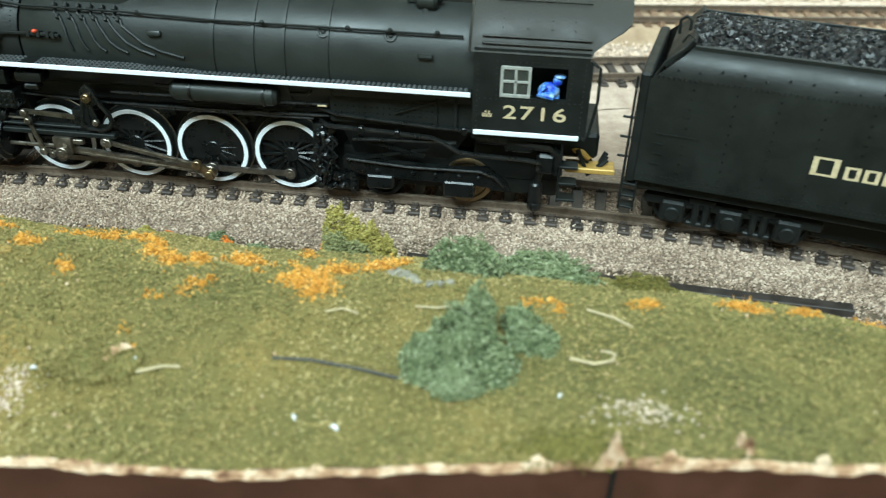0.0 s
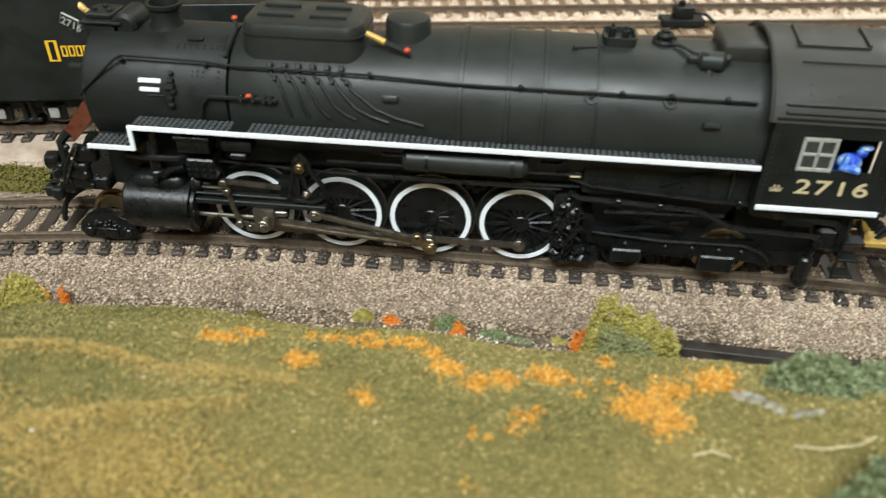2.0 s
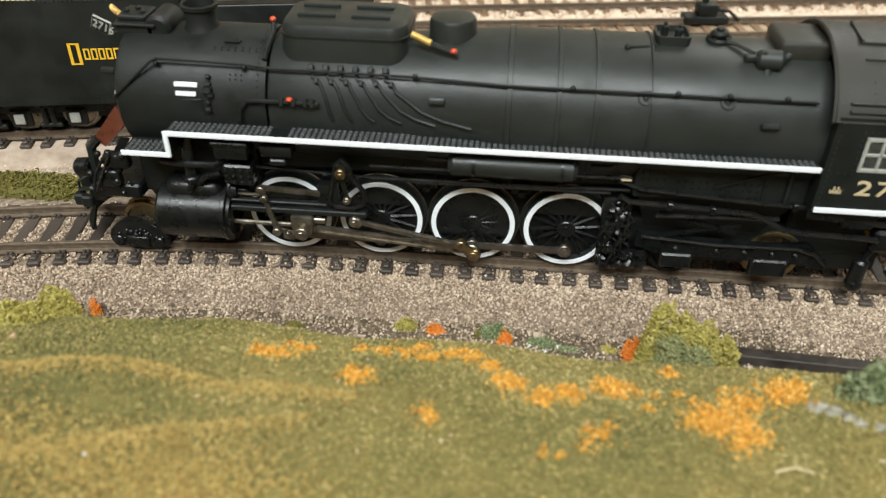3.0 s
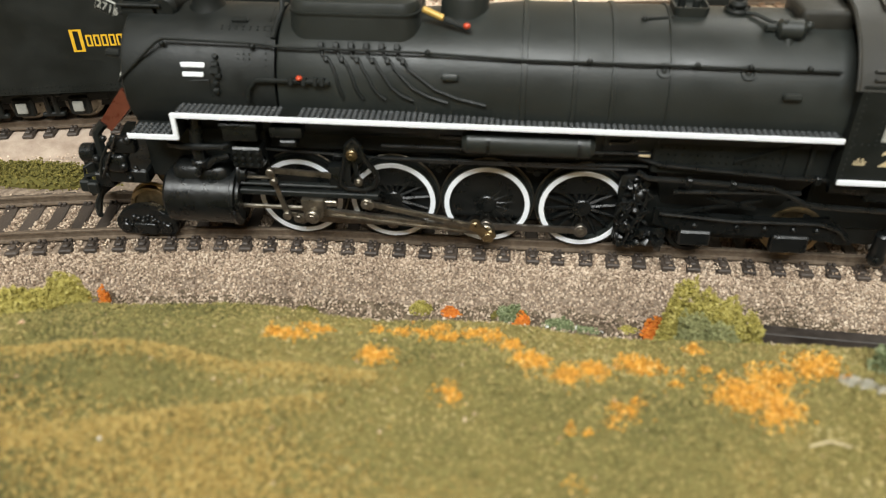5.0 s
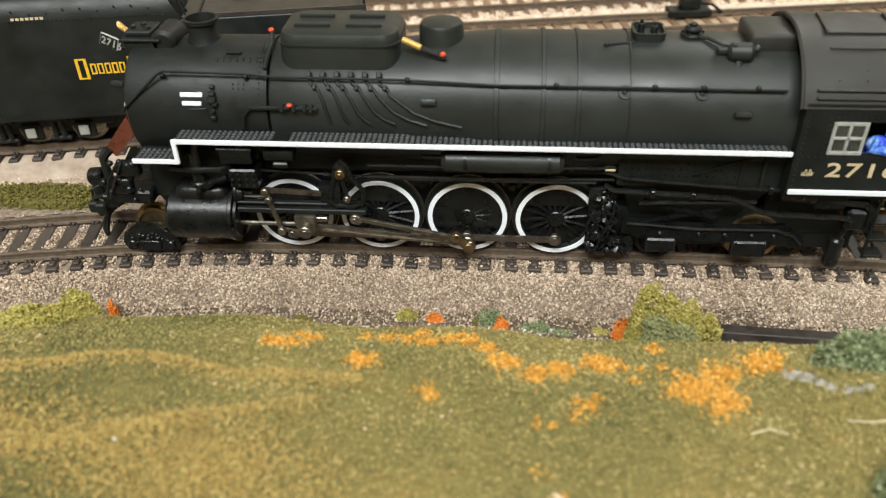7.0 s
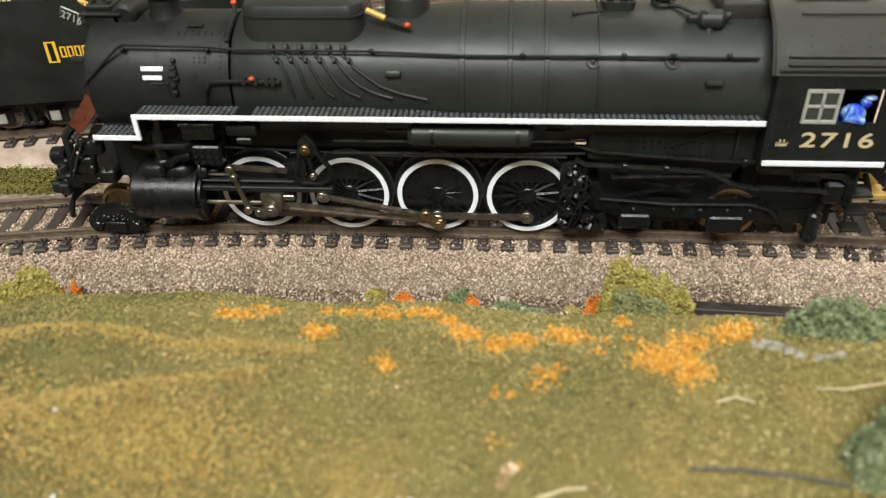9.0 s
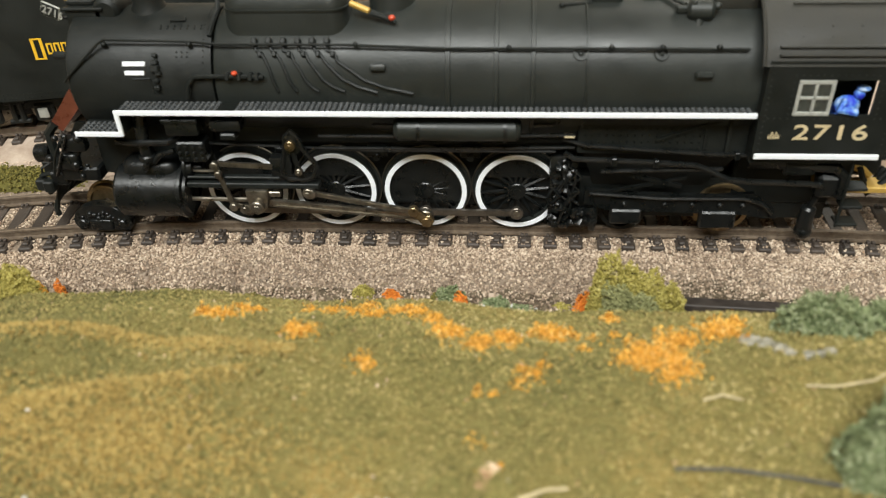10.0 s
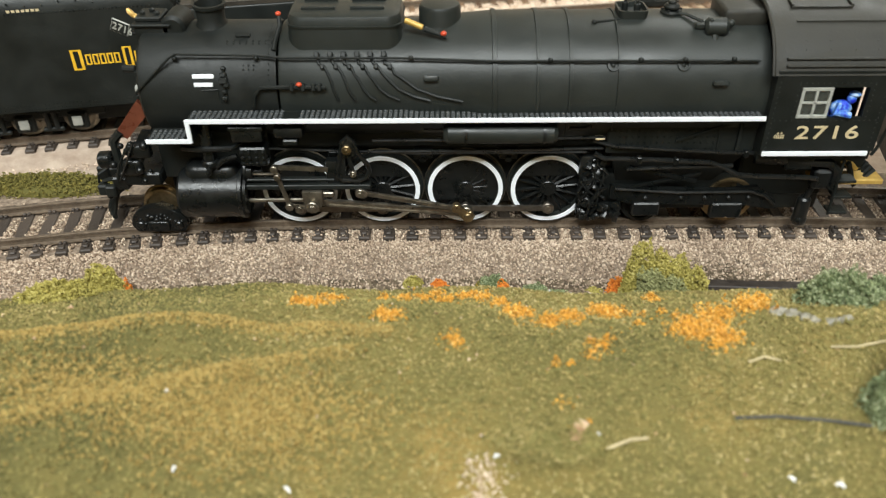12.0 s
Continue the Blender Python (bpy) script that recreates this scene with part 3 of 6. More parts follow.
# side feed pipe with a red wheel
bm = skin_tube(B(), [(-7.0, 92), (-6.6, 82), (-5.2, 75.5), (-3, 75), (7, 75), (10, 75.5)], 0.5, 7, 0.9)
for x in (2.2, 4.8, 7.2, 8.6):
    on_skin(bm, box(B(), -0.45, 0.45, -0.8, 0.8, -0.5, 1.5, 0.15), x, 75, 14.3)
part("feed_pipe", bm, MATT, loco)
part("valve_wheel", ball(B(), skin(4.0, 72.2, 15.7), 0.72, 2, (1, 1, 0.7)), RED, loco)
# sand pipes
for i in range(6):
    x = 8.0 + 3.1 * i
    e = (0.5, 1.5, 3, 5.5, 9.5, 14)[i]
    w = 1.1 * math.sin(i * 2.1)
    bm = skin_tube(B(), [(x, 45), (x + 0.2, 50), (x + 0.4 + w * 0.3, 54), (x + 1.9, 58), (x + 2.5 + w * 0.2, 63), (x + 3.2 + e * 0.12, 70), (x + 3.6 + e * 0.3, 78), (x + 4.0 + e * 0.6, 84), (x + 4.2 + e, 88)], 0.36, 6, 0.3)
    on_skin(bm, box(B(), -0.6, 0.6, -0.7, 0.7, -0.3, 1.1, 0.2), x, 46.5, 14.2)
    on_skin(bm, box(B(), -0.5, 0.5, -0.6, 0.6, -0.3, 0.9, 0.2), x + 1.3, 57, 14.2)
    part("sand_pipe", bm, MATT, loco)
part("clean_out_lug", on_skin(B(), box(B(), -1.7, 1.7, -0.7, 0.7, -0.2, 0.9, 0.35, 2), 34.4, 68, 15.0), BLACK, loco)
for x in (76.0, 92.0):
    bm = B()
    on_skin(bm, tube(B(), [(1.25 * math.cos(a), 1.25 * math.sin(a), 0.12) for a in (k * math.tau / 18 for k in range(19))], 0.3, 6), x, 58, 16)
    on_skin(bm, ball(B(), (0, 0, 0), 0.6, 2, (1, 1, 0.6)), x, 58, 16)
    part("washout_plug", bm, BLACK, loco)
part("boiler_bracket", on_skin(B(), box(B(), -1.8, 1.8, -0.6, 0.6, -0.2, 1.3, 0.3), 100.5, 73, 16), BLACK, loco)
# handrail
rail_pts = [(-34.6, -13.6, 38.6), (-33.6, -14.2, 39.8), (-25.6, -12.0, 46.8), (-24.4, -11.6, 47.4), (-6, -11.6, 47.0), (0, -11.8, 46.5), (28, -12.0, 46.3), (49, -13.9, 46.2), (80, -14.1, 46.2), (109, -14.1, 46.0)]
rail = part("handrail", tube(B(), rail_pts, 0.3, 7), MATT, loco, "thin black handrail wire")
for x, y in ((-24.6, -11.6), (-5.8, -11.7), (29.8, -12.1), (61.5, -14), (82, -14.1), (92, -14.1), (103, -14.1)):
    bm = ball(B(), (x, y, 46.4), 0.62, 2)
    cyl(bm, (x, y, 46.4), (x, y + 2.6, 45.2), 0.28, 6)
    part("stanchion", bm, MATT, rail)

# top fittings ahead of the cab
bm = ring_mesh(B(), [rounded(78.3, 84.7, 3.6, 1.2, 50.5), rounded(78.0, 85.0, 3.8, 1.3, 54.0), rounded(78.4, 84.6, 3.4, 1.1, 54.0), rounded(78.6, 84.4, 3.2, 1.0, 52.8)])
part("valve_tray", bm, BLACK, loco)
for x, y in ((80.0, 0.5), (82.6, -1.0)):
    bm = cyl(B(), (x, y, 52.0), (x, y, 55.0), 0.8, 12, 0.2)
    cyl(bm, (x, y, 55.0), (x, y, 55.7), 0.4, 8)
    part("safety_valve", bm, MATT, loco)
bm = tube(B(), [(78.4, -3.5, 52.0), (72.5, -4.6, 51.9)], 0.4, 7)
ball(bm, (72.3, -4.7, 51.9), 0.7, 2)
part("throttle_rod", bm, MATT, loco)
bm = cyl(B(), (91, 0, 50.5), (91, 0, 53.2), 2.6, 20, 0.4)
cyl(bm, (91, 0, 53.2), (91, 0, 54.6), 1.9, 18, 0.5)
cyl(bm, (91, 0, 54.4), (91, 0, 55.2), 0.9, 10, 0.2)
for k in range(6):
    a = k * math.tau / 6
    ball(bm, (91 + 2.2 * math.cos(a), 2.2 * math.sin(a), 53.3), 0.35, 1)
part("relief_valve", bm, MATT, loco)
bm = cyl(B(), (97.2, -7.2, 51.6), (102.4, -8.0, 51.8), 2.1, 18, 0.7)
cyl(bm, (99.4, -7.6, 51.5), (99.6, -9.8, 46.8), 1.0, 10)
ball(bm, (102.8, -8.0, 52.6), 0.9, 2)
ball(bm, (98.2, -8.4, 53.4), 0.6, 1)
box(bm, 95.0, 97.4, -7.6, -6.2, 51, 52.4, 0.3)
tube(bm, [(97, -6, 52.4), (94, -3, 53), (91, -1, 52.6)], 0.45, 6)
part("steam_turret", bm, BLACK, loco)
part("turret_cover", box(B(), 101.8, 112, -6.0, 6.0, 50.5, 55.0, 1.0, 3), ROOF, loco)

# running boards
for x0, x1, z in ((-22.6, 111.5, 34.2), (-33.0, -22.6, 29.1)):
    rb = part("running_board", box(B(), x0, x1, -18.5, -11.5 if x0 > -30 else -10.5, z - 0.9, z - 0.1, 0.1), MATT, loco)
    bm = B()
    cols = int((x1 - x0 - 0.8) / 1.22)
    for i in range(cols):
        x = x0 + 0.6 + i * 1.22
        if -0.6 < x < 3.4 and x0 > -30:
            continue
        for j in range(4):
            y = -18.0 + j * 1.25
            v = [bm.verts.new((x + dx, y + dy, z + dz)) for dx, dy, dz in ((0, 0, -0.1), (0.9, 0, -0.1), (0.9, 0.92, -0.1), (0, 0.92, -0.1), (0.15, 0.15, 0.22), (0.75, 0.15, 0.22), (0.75, 0.77, 0.22), (0.15, 0.77, 0.22))]
            for q in ((4, 5, 6, 7), (0, 1, 5, 4), (1, 2, 6, 5), (2, 3, 7, 6), (3, 0, 4, 7)):
                bm.faces.new([v[k] for k in q])
    part("tread", bm, TREAD, rb, "raised chequered tread", smooth=False)
    part("edge_stripe", box(B(), x0 - (0.0 if x0 > -30 else 0.0), x1 + (0.0 if x0 > -30 else 0.45), -18.95, -18.5, z - 0.95, z + 0.2, 0.12), WHITE, rb, "white painted edge")
part("edge_riser", box(B(), -22.95, -21.85, -18.98, -18.4, 28.3, 34.3, 0.12), WHITE, loco, "white painted edge")
part("step_riser", box(B(), -22.6, -22.0, -18.3, -11, 28.3, 33.3), MATT, loco)
part("cylinder_saddle", box(B(), -34, -6, -10.5, 10.5, 14, 28.2, 1.0, 2), MATT, loco)
part("main_frame", box(B(), -34, 112, -5.5, 5.5, 3.5, 22, 0.4), MATT, loco)
part("frame_skirt", box(B(), -6, 78, -9.8, 9.8, 22, 33, 0.8), MATT, loco)

# cylinder block, valve chest and pipes
cylinder = part("cylinder", lathe_x(B(), [(-29.2, 3), (-29.2, 5.6), (-28.4, 6.4), (-14.0, 6.4), (-13.8, 6.7), (-13.0, 6.7), (-12.8, 5.6), (-12.2, 5.4), (-12.2, 2)], -12.4, 11.2, 36), GLOSS, loco, "glossy black cylinder")
part("cylinder_block", box(B(), -27.5, -14, -15.5, -8, 12, 20, 2.5, 3), GLOSS, cylinder)
bm = lathe_x(B(), [(-12.2, 2.2), (-10.4, 2.2), (-10.2, 1.1), (-8.2, 1.1)], -13.2, 17.6, 16)
cyl(bm, (-12.5, -12.4, 17.6), (-11.6, -12.4, 17.6), 3.2, 18, 0.2)
part("valve_head", bm, GLOSS, cylinder)
bm = tube(B(), [(-20.0, -14.5, 19.5), (-20.0, -14.8, 26), (-20.0, -13.2, 33)], 1.45, 14)
cyl(bm, (-20.0, -14.6, 20.2), (-20, -14.6, 21.8), 2.1, 14, 0.3)
for k in range(3):
    ball(bm, (-20.4 + k * 0.4, -16.6, 19.0 + k * 0.9), 0.9 - 0.15 * k, 1)
part("steam_pipe", bm, GLOSS, cylinder)
bm = tube(B(), [(-26, -15.5, 25.4), (-22, -16, 25.2), (-20, -16.4, 25.4), (-14, -16, 25.4), (-12.0, -14, 25.4)], 0.75, 10)
part("pipe", bm, GLOSS, loco)
part("pipe", tube(B(), [(-18.5, -15.2, 20.0), (-16.5, -15.8, 22.2), (-13.0, -15.6, 23.2)], 0.7, 8), GLOSS, loco)
bm = box(B(), -13.2, -5.8, -17.4, -12, 27.6, 31.6, 0.5, 2)
box(bm, -13.6, -5.4, -17.8, -12, 30.8, 31.8, 0.2)
part("tool_box", bm, GLOSS, loco)
bm = box(B(), -12.2, -5.6, -16.4, -12, 20.6, 25.6, 0.4)
for i in range(4):
    for j in range(3):
        ball(bm, (-11.4 + i * 1.7, -16.5, 21.5 + j * 1.5), 0.55, 1)
part("lubricator", bm, GLOSS, loco)
bm = box(B(), -3.0, 4.0, -17.6, -13, 28.8, 31.4, 0.6, 2)
box(bm, -1.0, 2.6, -17.8, -15, 27.0, 28.4, 0.3)
part("air_filter", bm, GLOSS, loco)

# running gear
def driver(x, side):
    w = thing_part("driving_wheel", x)
    y0, y1 = (-9.75, -7.1) if side < 0 else (7.1, 9.75)
    f = y0 if side < 0 else y1
    s = -1 if side < 0 else 1
    tyre = B()
    prof = [(8.3, f + s * -0.2), (8.3, f), (9.95, f), (9.85, f - s * 2.2), (10.55, f - s * 2.3), (10.55, f - s * 2.65), (8.3, f - s * 2.65)]
    n = 44
    rows = [[tyre.verts.new((r * math.cos(a), y, 10 + r * math.sin(a))) for r, y in prof] for a in (k * math.tau / n for k in range(n))]
    for k in range(n):
        for i in range(len(prof)):
            j = (i + 1) % len(prof)
            tyre.faces.new((rows[k][i], rows[k][j], rows[(k + 1) % n][j], rows[(k + 1) % n][i]))
    part("tyre", tyre, BLACK, w)
    lip = B()
    loop = [(10.56 * math.cos(a), f - s * 2.35, 10 + 10.56 * math.sin(a)) for a in (k * math.tau / 48 for k in range(49))]
    part("flange", tube(lip, loop, 0.2, 6, False), STEELR, w, "thin worn steel flange")
    ring = B()
    prof = [(8.5, f + s * 0.02), (8.56, f + s * 0.14), (9.6, f + s * 0.14), (9.67, f + s * 0.02), (9.0, f - s * 0.1)]
    rows = [[ring.verts.new((r * math.cos(a), y, 10 + r * math.sin(a))) for r, y in prof] for a in (k * math.tau / n for k in range(n))]
    for k in range(n):
        for i in range(len(prof)):
            j = (i + 1) % len(prof)
            ring.faces.new((rows[k][i], rows[k][j], rows[(k + 1) % n][j], rows[(k + 1) % n][i]))
    part("white_rim", ring, WHITE, w, "white painted tyre rim")
    sp = B()
    for k in range(16):
        a = k * math.tau / 16 + 0.1
        tube(sp, [(1.5 * math.cos(a), f - s * 0.8, 10 + 1.5 * math.sin(a)), (8.5 * math.cos(a), f - s * 0.9, 10 + 8.5 * math.sin(a))], [0.5, 0.32], 5)
    part("spokes", sp, GLOSS, w)
    hub = cyl(B(), (0, f + s * 0.1, 10), (0, f - s * 2, 10), 2.1, 20, 0.2)
    cyl(hub, (0, f + s * 0.3, 10), (0, f, 10), 0.9, 12)
    part("hub", hub, GLOSS, w)
    cw = B()
    lo, hi = (25, 155) if not 40 < x < 45 else (-25, 205)
    out = [(8.4 * math.cos(radians(a)), 10 + 8.4 * math.sin(radians(a))) for a in np.linspace(lo, hi, 16)]
    plate_xz(cw, out, f - s * 0.5, f - s * 1.3)
    part("counterweight", cw, GLOSS, w)
    part("wheel_back", cyl(B(), (0, f - s * 1.6, 10), (0, f - s * 2.4, 10), 8.4, 30), GLOSS, w)
    if side < 0:
        p = cyl(B(), (0, f - 2.4, 5.3), (0, f, 5.3), 0.95, 14, 0.15)
        part("crank_pin", p, STEELR, w)
    return w


def thing_part(name, x):
    ob = new(name)
    ob.empty_display_size = 0.005
    ob.parent = loco
    ob.location = (x * MM, 0, 0)
    return ob


for i in range(4):
    for side in (-1, 1):
        driver(21.3 * i, side)
    cylr = cyl(B(), (21.3 * i, -7, 10), (21.3 * i, 7, 10), 1.5, 12)
    part("axle", cylr, STEELR, loco)
    part("wheel_guard", box(B(), 21.3 * i - 9.5, 21.3 * i + 9.5, -7.4, -6.4, 20.6, 22.0, 0.3), MATT, loco)

ROD_Y = -11.9
bm = B()
bar_between(bm, (0, ROD_Y, 5.3), (63.9, ROD_Y, 5.3), 0.72, 0.8)
for i in range(4):
    cyl(bm, (21.3 * i, ROD_Y - 0.2, 5.3), (21.3 * i, ROD_Y + 0.9, 5.3), 1.55, 18, 0.15)
part("side_rod", bm, mat("dark_rod_steel", [(0.3, (0.10, 0.09, 0.075)), (0.7, (0.22, 0.19, 0.16))], 0.38, 0.85, scale=500), loco, "dark steel coupling rod")
bm = bar_between(B(), (4.2, -15.2, 9.6), (42.8, -14.2, 5.5), 0.95, 0.8)
bar_between(bm, (8, -15.45, 9.9), (40, -14.55, 6.35), 0.24, 0.3)
bar_between(bm, (8, -15.45, 8.7), (40, -14.55, 5.2), 0.24, 0.3)
cyl(bm, (42.8, -14.6, 5.4), (42.8, -13.2, 5.4), 1.9, 20, 0.2)
part("main_rod", bm, STEELR, loco, "worn steel main rod")
bm = cyl(B(), (43.2, -16.0, 5.4), (43.2, -14.4, 5.4), 1.75, 6, 0.2)
cyl(bm, (43.2, -16.6, 5.4), (43.2, -16, 5.4), 1.2, 12, 0.1)
bar_between(bm, (43.2, -16.1, 5.6), (40.4, -16.1, 8.0), 1.0, 0.9)
cyl(bm, (40.3, -16.7, 8.2), (40.3, -15.0, 8.2), 1.25, 14, 0.15)
part("return_crank", bm, BRASS, loco, "brassy return crank")
bm = bar_between(B(), (16.8, -15.9, 12.6), (40.3, -16.4, 8.2), 0.62, 0.6)
bar_between(bm, (19, -16.05, 12.45), (38, -16.5, 8.85), 0.15, 0.2)
cyl(bm, (16.8, -16.6, 12.6), (16.8, -15.2, 12.6), 1.25, 16, 0.15)
part("eccentric_rod", bm, STEELR, loco)
bm = box(B(), 1.7, 6.9, -16.6, -13.4, 10.2, 13.4, 0.4, 2)
plate_xz(bm, [(2.0, 10.6), (6.7, 10.6), (6.2, 8.6), (5.2, 7.7), (3.2, 7.7), (2.2, 8.6)], -16.4, -14.4)
box(bm, 6.6, 9.6, -15.6, -14.2, 11.2, 12.6, 0.2)
cyl(bm, (4.2, -17.8, 9.4), (4.2, -16.2, 9.4), 1.6, 20, 0.2)
cyl(bm, (4.2, -18.2, 9.4), (4.2, -17.7, 9.4), 0.9, 6, 0.1)
cyl(bm, (0.6, -16.6, 8.0), (0.6, -15.4, 8.0), 0.9, 14, 0.1)
part("crosshead", bm, STEELR, loco, "worn steel crosshead")
part("piston_rod", cyl(B(), (-12.5, -14, 9.6), (3, -14, 9.6), 0.55, 10), STEELR, loco)
bm = box(B(), -12, 19, -15.8, -13.2, 13.6, 14.9, 0.2)
box(bm, -12, 10, -15.2, -13.6, 15.6, 16.3, 0.2)
part("slide_bar", bm, MATT, loco)
part("valve_rod", cyl(B(), (-10.5, -14.2, 17.3), (-4.2, -14.2, 17.3), 0.4, 8), STEELR, loco)
bm = bar_between(B(), (-4.4, -16.0, 19.6), (-1.8, -16.0, 8.8), 0.55, 0.6)
for x, z, r in ((-4.4, 19.7, 0.95), (-3.9, 17.4, 0.85), (-1.8, 8.8, 1.0)):
    cyl(bm, (x, -16.7, z), (x, -15.3, z), r, 14, 0.15)
part("combination_lever", bm, STEELR, loco)
part("union_link", bar_between(B(), (-1.8, -15.6, 8.8), (2.5, -15.6, 8.2), 0.5, 0.5), STEELR, loco)
part("radius_rod", bar_between(B(), (-4.4, -15.4, 19.7), (8.6, -15.0, 18.8), 0.6, 0.6), STEELR, loco)
# teardrop bracket with its link and pins
out = [(14.0, 28.0), (15.3, 26.6), (16.3, 23.6), (18.6, 20.2), (18.9, 18.6), (18.0, 16.8), (16.4, 16.0), (12.2, 16.0), (10.9, 17.2), (11.2, 19.4), (12.2, 23.4), (12.7, 26.6)]
bm = tube(B(), [(x, -15.2, z) for x, z in out + out[:2]], 0.62, 8)
plate_xz(bm, [(12.9, 27.2), (15.1, 27.2), (16.0, 23.8), (15.2, 22.6), (13.0, 22.6), (12.3, 23.6)], -15.7, -14.6)
plate_xz(bm, [(11.4, 19.2), (12.6, 22.8), (13.2, 22.8), (13.0, 17.2), (18.2, 17.6), (16.4, 16.2), (12.2, 16.2), (11.2, 17.4)], -15.4, -14.8)
box(bm, 8.0, 11.2, -14.8, -12.0, 12.8, 21.0, 0.5, 2)
bracket = part("link_bracket", bm, GLOSS, loco, "glossy black teardrop link bracket")
bm = bar_between(B(), (13.8, -15.9, 24.9), (14.9, -15.9, 18.3), 0.5, 0.4)
bar_between(bm, (14.9, -15.6, 18.3), (16.0, -15.6, 12.9), 0.75, 0.5)
part("expansion_link", bm, GLOSS, bracket)
for x, z, r, m in ((13.8, 24.9, 1.2, BRASS), (14.9, 18.3, 0.85, STEELR), (16.3, 12.8, 1.25, STEELR)):
    bm = cyl(B(), (x, -16.7, z), (x, -15.3, z), r, 16, 0.15)
    cyl(bm, (x, -17.1, z), (x, -16.6, z), r * 0.5, 6, 0.08)
    part("pin", bm, m, bracket)
for y, z in ((-14.2, 27.0), (-13.4, 23.6)):
    part("reach_rod", tube(B(), [(20, y, z - 0.6), (48, y, z - 0.5), (76, y, z)], 0.42, 7), GLOSS, loco)
tank = part("air_reservoir", lathe_x(B(), [(37, 0.6), (37.2, 1.9), (38.2, 2.6), (63.2, 2.6), (64.2, 1.9), (64.4, 0.6)], -15.4, 28.9, 20), BLACK, loco, "glossy black air tank")
for x in (42.5, 61.0):
    part("tank_strap", lathe_x(B(), [(x - 0.35, 2.4), (x - 0.35, 2.85), (x + 0.35, 2.85), (x + 0.35, 2.4)], -15.4, 28.9, 20), GLOSS, tank)
bm = tube(B(), [(32.4, -14.6, 29.2), (37.2, -14.6, 29.2)], 0.5, 8)
part("pipe", bm, GLOSS, tank)
bm = tube(B(), [(67, -14.6, 29.4), (71, -14.6, 29.4), (72.5, -14.6, 30.6)], 0.5, 8)
part("pipe", bm, GLOSS, tank)
bm = box(B(), 73.6, 75.9, -14.8, -13, 26.5, 26.95, 0.1)
part("brass_tag", bm, CREAM, loco, "small brass-coloured tag")
bm = tube(B(), [(-6, -13.0, 23.8), (30, -13.2, 22.4), (72, -13.4, 22.6)], 0.35, 7)
part("pipe", bm, GLOSS, loco)
for x in (10.6, 31.9, 53.2):
    bm = box(B(), x - 2.4, x + 2.4, -10.4, -8.2, 19.0, 21.4, 0.3)
    cyl(bm, (x, -11.2, 19.4), (x, -10, 19.4), 0.8, 10, 0.1)
    part("brake_hanger", bm, GLOSS, loco)

# firebox side, ash pan and under-cab gear
bm = box(B(), 76.5, 112.2, -14.4, 14.4, 22.5, 33.2, 0.4)
fb = part("firebox_side", bm, MATT, loco, "matt black riveted firebox sheet")
bm = B()
for z in np.arange(24.0, 32.6, 1.55):
    for x in np.arange(78.0, 104.5, 1.5):
        rivet_line(bm, (x, -14.5, z), (x, -14.5, z), 1, 0.22)
part("rivets", bm, BLACK, fb)
bm = bar_between(B(), (93, -14.9, 26.2), (108.5, -14.9, 31.8), 0.3, 0.4)
box(bm, 102.9, 103.3, -14.9, -14.4, 23, 33, 0.05)
box(bm, 107.4, 108.2, -15.4, -14.4, 22.5, 33, 0.1)
part("brace_rod", bm, MATT, fb)
for pts, r in (([(73.5, -13.0, 25.5), (78, -15.0, 25.0), (92, -15.3, 24.1), (104, -15.5, 23.4), (112, -15.5, 23.2)], 0.5),
               ([(74, -14.0, 22.6), (76.0, -15.2, 21.8), (92, -15.3, 21.2), (102, -15.4, 20.6), (105, -15.8, 19.6), (109, -16.2, 17.6), (113, -16.2, 17.2), (126, -16.2, 16.8), (129, -16, 16.2)], 0.62),
               ([(82, -14.6, 18.4), (94, -14.8, 19.0), (108, -14.4, 19.2)], 0.5)):
    part("injector_pipe", tube(B(), pts, r, 8), GLOSS, loco)
for x, z in ((84.5, 21.6), (93.5, 21.2), (110, 23.2)):
    part("pipe_clamp", box(B(), x - 0.6, x + 0.6, -16.4, -14.8, z - 0.9, z + 0.9, 0.2), GLOSS, loco)
part("ash_pan", ring_mesh(B(), [[(78, -12.6, 22.6), (112, -12.6, 22.6), (112, 12.6, 22.6), (78, 12.6, 22.6)], [(82, -8, 9), (104, -8, 9), (104, 8, 9), (82, 8, 9)]]), MATT, loco)
bm = B()
r2 = random.Random(4)
box(bm, 71.0, 77.0, -12.6, -10.2, 2.4, 21.0, 0.8, 2)
box(bm, 71.0, 82.5, -12.6, -10.2, 2.2, 7.0, 0.8, 2)
for k in range(64):
    z = 2.8 + 17.5 * r2.uniform(0, 1) ** 1.3
    wide = 5.4 if z > 8 else 10.4
    q = [r2.uniform(0.5, 1.6) for _ in range(3)]
    merge(bm, box(B(), -q[0] / 2, q[0] / 2, -q[1] / 2, q[1] / 2, -q[2], q[2], 0.16, 2), pose(71.4 + r2.uniform(0, 1) * wide, -12.9 + r2.uniform(-0.9, 0.4), z, r2.uniform(0, 90), r2.uniform(-60, 60), r2.uniform(0, 90)))
for k in range(16):
    z = 3.0 + 15 * r2.uniform(0, 1)
    ball(bm, (71.6 + r2.uniform(0, 1) * (5 if z > 8 else 10), -13.4, z), r2.uniform(0.3, 0.6), 2)
